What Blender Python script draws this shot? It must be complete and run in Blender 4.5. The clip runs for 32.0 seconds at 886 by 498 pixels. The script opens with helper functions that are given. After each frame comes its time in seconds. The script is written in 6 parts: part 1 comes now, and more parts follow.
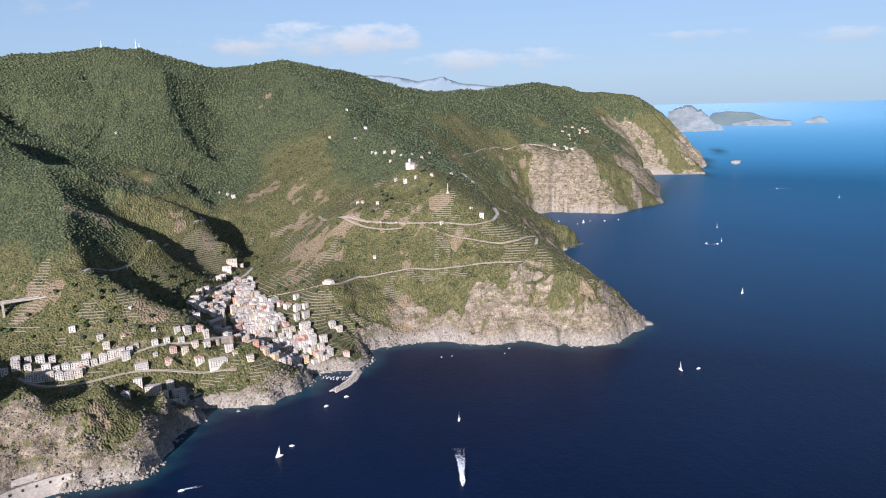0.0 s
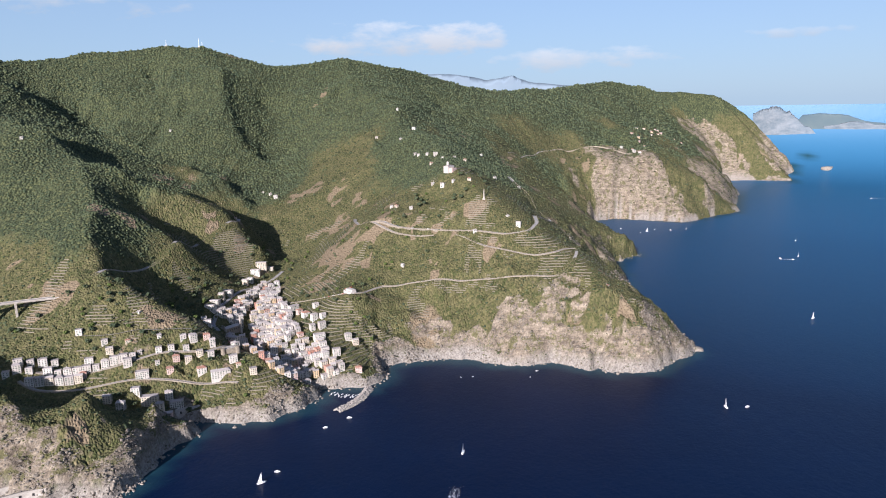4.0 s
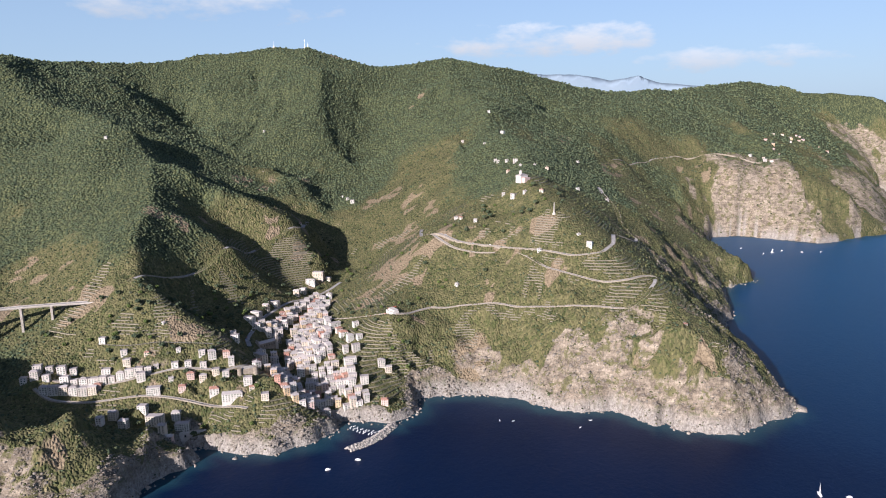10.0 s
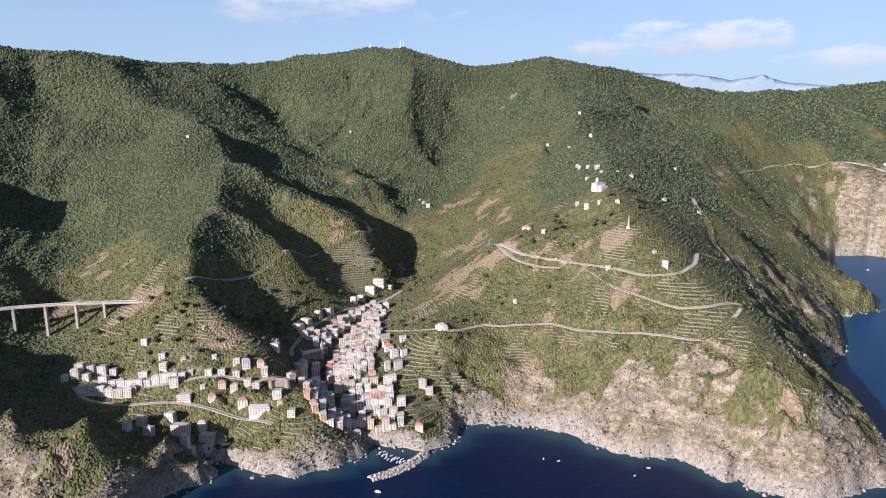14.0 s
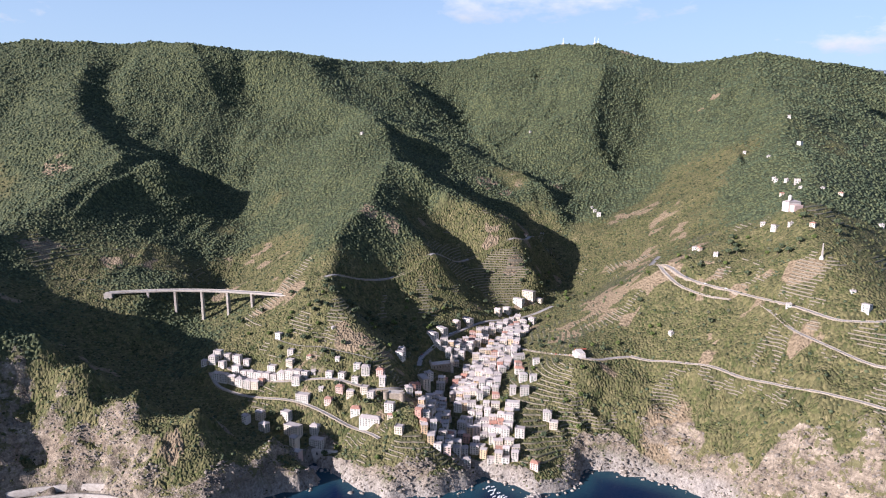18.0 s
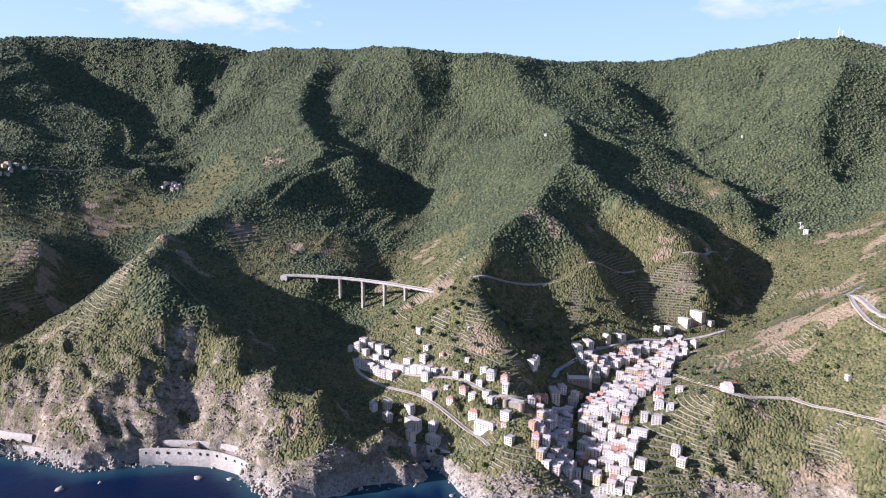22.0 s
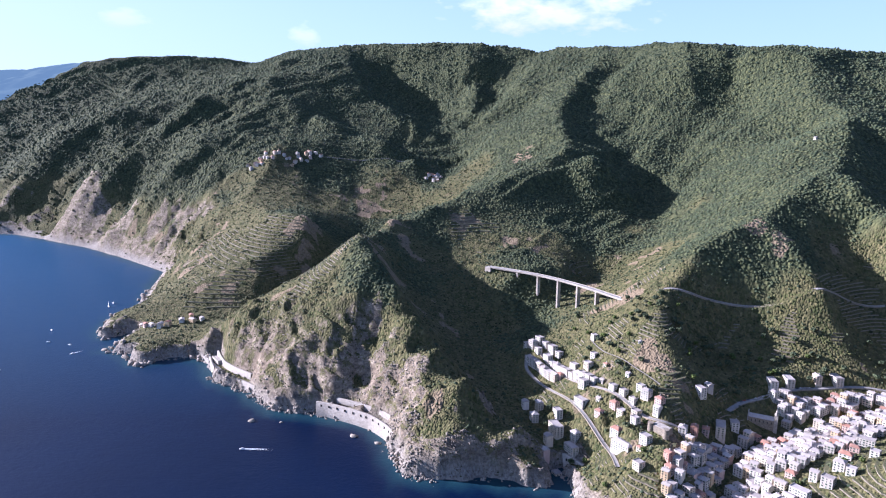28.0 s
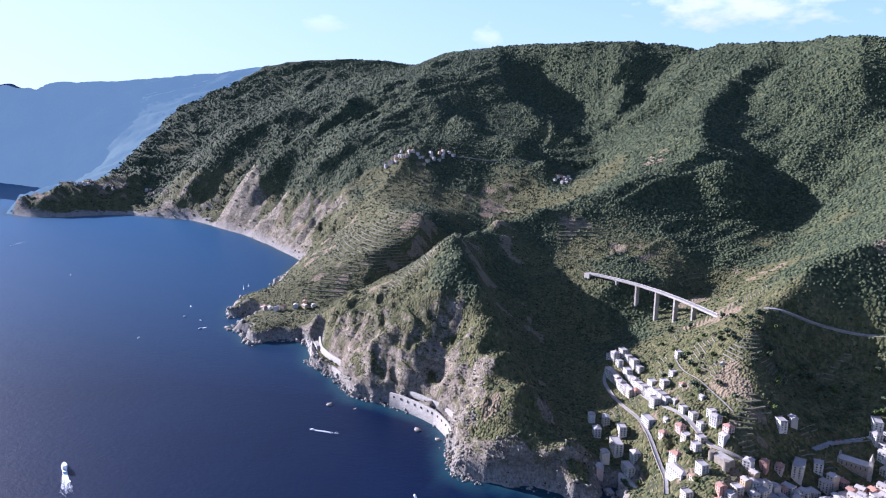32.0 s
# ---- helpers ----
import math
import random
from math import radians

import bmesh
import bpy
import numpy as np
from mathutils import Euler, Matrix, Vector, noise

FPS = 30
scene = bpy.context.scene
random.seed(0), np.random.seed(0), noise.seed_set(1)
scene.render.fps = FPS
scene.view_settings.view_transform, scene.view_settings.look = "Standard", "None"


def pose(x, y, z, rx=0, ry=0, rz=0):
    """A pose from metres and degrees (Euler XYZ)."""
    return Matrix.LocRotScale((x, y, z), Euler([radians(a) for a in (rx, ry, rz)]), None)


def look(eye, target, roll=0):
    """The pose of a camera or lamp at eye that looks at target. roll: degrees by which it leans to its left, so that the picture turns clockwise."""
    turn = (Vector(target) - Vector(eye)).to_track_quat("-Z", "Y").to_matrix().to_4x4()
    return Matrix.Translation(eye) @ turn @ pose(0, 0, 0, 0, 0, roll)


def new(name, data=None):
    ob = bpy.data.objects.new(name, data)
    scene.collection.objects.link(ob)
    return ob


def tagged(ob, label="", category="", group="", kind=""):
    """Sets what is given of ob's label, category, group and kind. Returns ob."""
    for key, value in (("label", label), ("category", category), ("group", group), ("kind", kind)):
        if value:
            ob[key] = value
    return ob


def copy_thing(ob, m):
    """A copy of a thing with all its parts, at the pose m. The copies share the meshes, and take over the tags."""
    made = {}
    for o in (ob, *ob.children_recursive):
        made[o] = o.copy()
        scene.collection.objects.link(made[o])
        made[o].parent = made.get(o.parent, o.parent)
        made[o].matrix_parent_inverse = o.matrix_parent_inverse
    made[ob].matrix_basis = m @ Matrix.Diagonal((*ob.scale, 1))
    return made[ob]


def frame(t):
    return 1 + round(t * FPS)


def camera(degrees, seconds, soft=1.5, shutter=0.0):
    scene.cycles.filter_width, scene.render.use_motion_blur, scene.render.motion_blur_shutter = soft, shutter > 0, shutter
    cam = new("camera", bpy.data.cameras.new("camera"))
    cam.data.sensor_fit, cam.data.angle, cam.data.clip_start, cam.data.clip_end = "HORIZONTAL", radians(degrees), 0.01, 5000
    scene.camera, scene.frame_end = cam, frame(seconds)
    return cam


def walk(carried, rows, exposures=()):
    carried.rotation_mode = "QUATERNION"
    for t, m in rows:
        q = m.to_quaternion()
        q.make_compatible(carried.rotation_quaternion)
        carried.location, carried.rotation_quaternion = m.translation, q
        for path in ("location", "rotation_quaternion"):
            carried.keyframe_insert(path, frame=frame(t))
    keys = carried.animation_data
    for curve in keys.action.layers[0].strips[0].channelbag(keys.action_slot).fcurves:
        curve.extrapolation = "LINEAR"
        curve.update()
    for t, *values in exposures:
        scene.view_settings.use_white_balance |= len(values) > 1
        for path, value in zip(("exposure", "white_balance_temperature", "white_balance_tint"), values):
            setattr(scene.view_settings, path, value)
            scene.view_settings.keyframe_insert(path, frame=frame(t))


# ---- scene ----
# Camera: a level flight 480 m over the sea, turning from the eastern cape to the western coast.
cam = camera(65.2, 32.0, 1.1)
PATH = [
    (0, (0.46, -0.00, 478.28), (0.05, 97.85, 457.68), -1.40),
    (0.5, (12.22, 13.04, 478.29), (11.83, 110.89, 457.69), -1.37),
    (1, (24.52, 25.91, 478.11), (22.70, 123.78, 457.62), -1.23),
    (1.5, (37.20, 38.71, 477.89), (34.80, 136.57, 457.48), -1.13),
    (2, (50.09, 51.48, 477.71), (45.94, 149.29, 457.30), -1.09),
    (2.5, (63.00, 64.34, 477.63), (56.60, 162.02, 457.21), -1.10),
    (3, (75.68, 77.38, 477.67), (67.23, 174.90, 457.23), -1.10),
    (3.5, (87.97, 90.69, 477.82), (77.46, 188.01, 457.36), -1.10),
    (5.5, (133.88, 146.25, 478.60), (119.02, 243.02, 458.24), -1.00),
    (6, (144.61, 160.66, 478.69), (127.57, 257.10, 458.44), -1.00),
    (6.5, (155.02, 175.36, 478.65), (136.02, 271.41, 458.31), -0.98),
    (7, (165.12, 190.41, 478.52), (144.17, 286.06, 458.22), -0.93),
    (7.5, (174.92, 205.76, 478.34), (151.97, 300.96, 458.08), -0.90),
    (8, (184.44, 221.37, 478.15), (159.54, 316.10, 458.00), -0.90),
    (8.5, (193.69, 237.14, 477.97), (166.99, 331.37, 457.78), -0.90),
    (9, (202.67, 252.97, 477.85), (174.58, 346.81, 457.75), -0.90),
    (9.5, (211.38, 268.74, 477.85), (181.96, 362.19, 457.80), -0.87),
    (10, (219.85, 284.46, 478.00), (189.25, 377.53, 457.98), -0.83),
    (10.5, (228.09, 300.14, 478.31), (196.23, 392.79, 458.27), -0.80),
    (11, (236.13, 315.88, 478.69), (202.98, 408.08, 458.70), -0.80),
    (11.5, (243.98, 331.76, 479.01), (209.54, 423.50, 459.07), -0.80),
    (12, (251.63, 347.86, 479.12), (215.58, 438.99, 459.20), -0.80),
    (12.5, (259.04, 364.20, 478.96), (221.60, 454.76, 459.05), -0.77),
    (13, (266.14, 380.75, 478.59), (226.63, 470.44, 458.74), -0.70),
    (13.5, (272.88, 397.50, 478.09), (230.35, 485.81, 458.28), -0.60),
    (14, (279.16, 414.45, 477.61), (233.43, 501.16, 457.84), -0.53),
    (14.5, (284.75, 431.58, 477.38), (235.95, 516.59, 457.61), -0.49),
    (16.5, (300.63, 501.07, 478.36), (239.61, 577.78, 458.56), -0.00),
    (17, (303.11, 518.56, 478.83), (239.30, 592.97, 459.04), 0.11),
    (17.5, (305.23, 535.98, 479.21), (238.86, 608.11, 459.43), 0.21),
    (18, (307.95, 553.18, 479.43), (238.87, 622.71, 459.59), 0.25),
    (18.5, (311.80, 570.08, 479.51), (239.72, 636.55, 459.88), 0.21),
    (19, (317.07, 586.62, 479.48), (242.02, 649.74, 459.90), 0.13),
    (19.5, (324.00, 602.73, 479.40), (246.43, 662.71, 459.78), 0.09),
    (20, (332.45, 618.38, 479.35), (252.39, 674.99, 459.73), 0.09),
    (20.5, (341.78, 633.66, 479.40), (259.42, 686.86, 459.74), 0.15),
    (21, (351.39, 648.75, 479.50), (266.96, 698.56, 459.80), 0.27),
    (21.5, (360.87, 663.83, 479.60), (274.52, 710.24, 459.86), 0.40),
    (22, (369.90, 679.12, 479.63), (281.79, 722.03, 459.74), 0.50),
    (22.5, (378.30, 694.80, 479.53), (288.62, 734.24, 459.47), 0.57),
    (23, (385.92, 711.02, 479.30), (294.77, 746.84, 459.11), 0.61),
    (23.5, (392.73, 727.80, 479.01), (300.22, 759.98, 458.87), 0.63),
    (24, (398.74, 745.07, 478.72), (305.03, 773.51, 458.51), 0.68),
    (24.5, (403.94, 762.78, 478.48), (309.20, 787.53, 458.19), 0.70),
    (25, (408.35, 780.79, 478.35), (312.71, 801.80, 458.03), 0.70),
    (25.5, (412.05, 798.86, 478.36), (315.64, 815.99, 458.03), 0.70),
    (27.5, (420.82, 870.34, 479.18), (322.98, 873.38, 458.72), 0.70),
    (28, (421.58, 887.91, 479.55), (323.69, 887.59, 459.09), 0.70),
    (28.5, (421.69, 905.42, 479.93), (323.89, 901.54, 459.43), 0.73),
    (29, (421.06, 923.12, 480.26), (323.45, 916.16, 459.68), 0.77),
    (29.5, (419.69, 941.11, 480.55), (322.33, 931.21, 459.99), 0.77),
    (30, (417.64, 959.43, 480.80), (320.62, 946.67, 460.20), 0.73),
    (30.5, (415.01, 978.00, 481.06), (318.42, 962.32, 460.43), 0.70),
    (31, (411.94, 996.65, 481.43), (315.92, 977.82, 460.82), 0.73),
    (31.5, (408.55, 1015.10, 482.05), (313.27, 992.91, 461.35), 0.77),
    (32, (404.76, 1033.19, 483.07), (310.08, 1008.56, 462.33), 0.70),
]
walk(cam, [(t, look(eye, target, roll)) for t, eye, target, roll in PATH], [(0, 0.3, 5900, 23), (10, 0.38, 6000, 24), (17, 0.56, 5980, 27), (23, 0.86, 5620, 30), (28, 0.95, 5420, 32), (32, 0.86, 5280, 31)])

# ---- light: late sun over the sea, from the west-south-west ----
SUN_AZ, SUN_EL = 253.0, 21.5  # degrees, counted from x towards y
world = bpy.data.worlds.new("world")
scene.world = world
world.use_nodes = True
wt = world.node_tree


def wmath(op, a, b=None, clamp=False):
    nd = wt.nodes.new("ShaderNodeMath")
    nd.operation, nd.use_clamp = op, clamp
    for i, v in enumerate((a, b)):
        if v is None:
            continue
        if isinstance(v, (int, float)):
            nd.inputs[i].default_value = v
        else:
            wt.links.new(v, nd.inputs[i])
    return nd.outputs[0]


sky = wt.nodes.new("ShaderNodeTexSky")
sky.sky_type, sky.sun_disc = "NISHITA", False
sky.sun_elevation, sky.sun_rotation = radians(SUN_EL), radians(90.0 - SUN_AZ)
sky.altitude, sky.air_density, sky.dust_density, sky.ozone_density = 480, 1.0, 0.6, 2.5
way = wt.nodes.new("ShaderNodeTexCoord").outputs["Generated"]
tint = wt.nodes.new("ShaderNodeMix")
tint.data_type, tint.blend_type = "RGBA", "MULTIPLY"
tint.inputs[0].default_value = 1.0
wt.links.new(sky.outputs[0], tint.inputs[6])
tint.inputs[7].default_value = (0.92, 1.0, 1.18, 1)
haze = wt.nodes.new("ShaderNodeMix")
haze.data_type = "RGBA"
lift_of = wt.nodes.new("ShaderNodeSeparateXYZ")
wt.links.new(way, lift_of.inputs[0])
veil = wmath("SUBTRACT", 0.8, wmath("MULTIPLY", lift_of.outputs[2], 1.3), True)
wt.links.new(veil, haze.inputs[0])
wt.links.new(tint.outputs[2], haze.inputs[6])
haze.inputs[7].default_value = (4.3, 6.2, 7.2, 1)
colour = haze.outputs[2]
# bright milky air on the sun's side
toward = wt.nodes.new("ShaderNodeVectorMath")
toward.operation = "DOT_PRODUCT"
wt.links.new(way, toward.inputs[0])
toward.inputs[1].default_value = (math.cos(radians(SUN_AZ)) * math.cos(radians(SUN_EL)), math.sin(radians(SUN_AZ)) * math.cos(radians(SUN_EL)), math.sin(radians(SUN_EL)))
milk = wt.nodes.new("ShaderNodeMix")
milk.data_type = "RGBA"
facing_sun = wmath("ADD", wmath("MULTIPLY", toward.outputs["Value"], 0.5), 0.5, True)
wt.links.new(wmath("MULTIPLY", wmath("POWER", facing_sun, 7.0), 0.8), milk.inputs[0])
wt.links.new(colour, milk.inputs[6])
milk.inputs[7].default_value = (6.6, 7.3, 7.5, 1)
colour = milk.outputs[2]
# fair-weather clouds low over the hills: bearing, elevation, half-width, half-height in degrees, density
for bearing, lift, wide, tall, dense in ((98.5, 5.0, 9.5, 1.5, 1.0), (86.0, 3.3, 7.5, 1.1, 0.8), (70.8, 4.6, 4.0, 0.45, 0.6), (127.0, 8.1, 10.5, 1.6, 0.75),
                                         (171.6, 7.5, 8.5, 2.4, 1.0), (-168.8, 5.1, 1.4, 1.2, 0.55), (-156.0, 5.9, 2.2, 0.8, 0.45), (148.0, 9.2, 6.0, 1.0, 0.6), (60.0, 4.0, 5.0, 0.6, 0.5)):
    a, e = radians(bearing), radians(lift)
    axes = ((-math.sin(a), math.cos(a), 0), (-math.sin(e) * math.cos(a), -math.sin(e) * math.sin(a), math.cos(e)))
    uv = []
    for axis, half in zip(axes, (wide, tall)):
        dot = wt.nodes.new("ShaderNodeVectorMath")
        dot.operation = "DOT_PRODUCT"
        wt.links.new(way, dot.inputs[0])
        dot.inputs[1].default_value = axis
        uv.append(wmath("DIVIDE", dot.outputs["Value"], math.sin(radians(half))))
    front = wt.nodes.new("ShaderNodeVectorMath")
    front.operation = "DOT_PRODUCT"
    wt.links.new(way, front.inputs[0])
    front.inputs[1].default_value = (math.cos(a), math.sin(a), 0)
    ahead = wmath("GREATER_THAN", front.outputs["Value"], 0.3)
    reach = wmath("ADD", wmath("POWER", wmath("ABSOLUTE", uv[0]), 2.0), wmath("POWER", wmath("ABSOLUTE", uv[1]), 2.0))
    lumps = wt.nodes.new("ShaderNodeTexNoise")
    stretch = wt.nodes.new("ShaderNodeMapping")
    stretch.inputs["Scale"].default_value = (1, 1, 2.6)
    stretch.inputs["Location"].default_value = (bearing, lift, 0)
    wt.links.new(way, stretch.inputs["Vector"])
    wt.links.new(stretch.outputs[0], lumps.inputs["Vector"])
    lumps.inputs["Scale"].default_value, lumps.inputs["Detail"].default_value, lumps.inputs["Roughness"].default_value = 17.0, 7.0, 0.58
    body = wmath("SUBTRACT", wmath("MULTIPLY", wmath("SUBTRACT", 1.05, reach), 0.55), wmath("MULTIPLY", wmath("SUBTRACT", 0.56, lumps.outputs[0]), 2.6))
    cover = wmath("MULTIPLY", wmath("MULTIPLY", wmath("MULTIPLY", body, 1.6, True), ahead), dense)
    shade = wmath("MULTIPLY_ADD", uv[1], 0.16)
    shade.node.inputs[2].default_value = 0.86
    white = wt.nodes.new("ShaderNodeCombineColor")
    for i, k in enumerate((8.0, 8.8, 8.7)):
        wt.links.new(wmath("MULTIPLY", shade, k), white.inputs[i])
    mix = wt.nodes.new("ShaderNodeMix")
    mix.data_type = "RGBA"
    wt.links.new(cover, mix.inputs[0])
    wt.links.new(colour, mix.inputs[6])
    wt.links.new(white.outputs[0], mix.inputs[7])
    colour = mix.outputs[2]
wt.links.new(colour, wt.nodes["Background"].inputs[0])
wt.nodes["Background"].inputs[1].default_value = 0.08
lamp = bpy.data.lights.new("sun", "SUN")
lamp.energy, lamp.angle, lamp.color = 7.8, radians(0.53), (1.0, 0.935, 0.83)
sun = new("sun", lamp)
sd = Vector((math.cos(radians(SUN_AZ)) * math.cos(radians(SUN_EL)), math.sin(radians(SUN_AZ)) * math.cos(radians(SUN_EL)), math.sin(radians(SUN_EL))))
sun.matrix_world = look(sd * 900, (0, 0, 0))


# ---- materials ----
class Mat:
    """A node material under construction."""

    def __init__(self, name, rough=0.85):
        self.m = bpy.data.materials.new(name)
        self.m.use_nodes = True
        self.t = self.m.node_tree
        self.p = self.t.nodes["Principled BSDF"]
        self.p.inputs["Roughness"].default_value = rough
        self.pos = self.t.nodes.new("ShaderNodeNewGeometry").outputs["Position"]

    def noise(self, size, detail=4.0, rough=0.55, squash=(1, 1, 1)):
        mp = self.t.nodes.new("ShaderNodeMapping")
        mp.inputs["Scale"].default_value = [1.0 / size * s for s in squash]
        self.t.links.new(self.pos, mp.inputs["Vector"])
        nz = self.t.nodes.new("ShaderNodeTexNoise")
        nz.inputs["Scale"].default_value = 1.0
        nz.inputs["Detail"].default_value, nz.inputs["Roughness"].default_value = detail, rough
        self.t.links.new(mp.outputs[0], nz.inputs["Vector"])
        return nz.outputs[0]

    def cracks(self, size, squash=(1, 1, 1)):
        """Distance to the joints of a field of blocks, bent by noise."""
        mp = self.t.nodes.new("ShaderNodeMapping")
        mp.inputs["Scale"].default_value = [1.0 / size * s for s in squash]
        mp.inputs["Rotation"].default_value = (0.6, 0.25, 0.7)
        bend = self.t.nodes.new("ShaderNodeMix")
        bend.data_type, bend.blend_type = "RGBA", "ADD"
        bend.inputs[0].default_value = size * 0.9
        self.t.links.new(self.pos, bend.inputs[6])
        nz = self.t.nodes.new("ShaderNodeTexNoise")
        nz.inputs["Scale"].default_value, nz.inputs["Detail"].default_value = 0.6 / size, 4.0
        self.t.links.new(self.pos, nz.inputs["Vector"])
        self.t.links.new(nz.outputs["Color"], bend.inputs[7])
        self.t.links.new(bend.outputs[2], mp.inputs["Vector"])
        vor = self.t.nodes.new("ShaderNodeTexVoronoi")
        vor.feature = "DISTANCE_TO_EDGE"
        vor.inputs["Scale"].default_value = 1.0
        self.t.links.new(mp.outputs[0], vor.inputs["Vector"])
        return vor.outputs["Distance"]

    def crowns(self, size):
        """Rounded cells like tree tops seen from afar: a height and a tone for each."""
        mp = self.t.nodes.new("ShaderNodeMapping")
        mp.inputs["Scale"].default_value = (1.0 / size, 1.0 / size, 0.5 / size)
        self.t.links.new(self.pos, mp.inputs["Vector"])
        vor = self.t.nodes.new("ShaderNodeTexVoronoi")
        vor.inputs["Scale"].default_value = 1.0
        self.t.links.new(mp.outputs[0], vor.inputs["Vector"])
        split = self.t.nodes.new("ShaderNodeSeparateColor")
        self.t.links.new(vor.outputs["Color"], split.inputs[0])
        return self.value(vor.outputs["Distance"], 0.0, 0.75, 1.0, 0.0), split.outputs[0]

    def ramp(self, fac, *stops):
        r = self.t.nodes.new("ShaderNodeValToRGB")
        while len(r.color_ramp.elements) < len(stops):
            r.color_ramp.elements.new(0.5)
        for el, (at, c) in zip(r.color_ramp.elements, stops):
            el.position = at
            el.color = (*c, 1) if len(c) == 3 else c
        self.t.links.new(fac, r.inputs[0])
        return r.outputs[0]

    def value(self, fac, a, b, lo=0.0, hi=1.0):
        r = self.t.nodes.new("ShaderNodeMapRange")
        for i, v in enumerate((a, b, lo, hi)):
            r.inputs[i + 1].default_value = v
        self.t.links.new(fac, r.inputs[0])
        return r.outputs[0]

    def mix(self, fac, a, b, mode="MIX"):
        nd = self.t.nodes.new("ShaderNodeMix")
        nd.data_type, nd.blend_type = "RGBA", mode
        for sock, v in ((nd.inputs[0], fac), (nd.inputs[6], a), (nd.inputs[7], b)):
            if isinstance(v, (int, float)):
                sock.default_value = v
            elif isinstance(v, tuple):
                sock.default_value = (*v, 1)
            else:
                self.t.links.new(v, sock)
        return nd.outputs[2]

    def crisp(self, fac, ragged, reach=0.7, lo=0.42, hi=0.58):
        """A mask with a ragged, clear edge."""
        nd = self.t.nodes.new("ShaderNodeMath")
        nd.operation = "MULTIPLY_ADD"
        self.t.links.new(ragged, nd.inputs[0])
        nd.inputs[1].default_value = reach
        self.t.links.new(fac, nd.inputs[2])
        return self.value(nd.outputs[0], lo + 0.5 * reach, hi + 0.5 * reach)

    def attr(self, name):
        nd = self.t.nodes.new("ShaderNodeAttribute")
        nd.attribute_name = name
        return nd.outputs["Fac"]

    def island(self):
        return self.t.nodes.new("ShaderNodeNewGeometry").outputs["Random Per Island"]

    def each(self):
        return self.t.nodes.new("ShaderNodeObjectInfo").outputs["Random"]

    def done(self, colour, bump=None, strength=0.5, depth=1.0):
        if isinstance(colour, tuple):
            self.p.inputs["Base Color"].default_value = (*colour, 1)
        else:
            self.t.links.new(colour, self.p.inputs["Base Color"])
        if bump is not None:
            nd = self.t.nodes.new("ShaderNodeBump")
            nd.inputs["Strength"].default_value, nd.inputs["Distance"].default_value = strength, depth
            self.t.links.new(bump, nd.inputs["Height"])
            self.t.links.new(nd.outputs[0], self.p.inputs["Normal"])
        return self.m


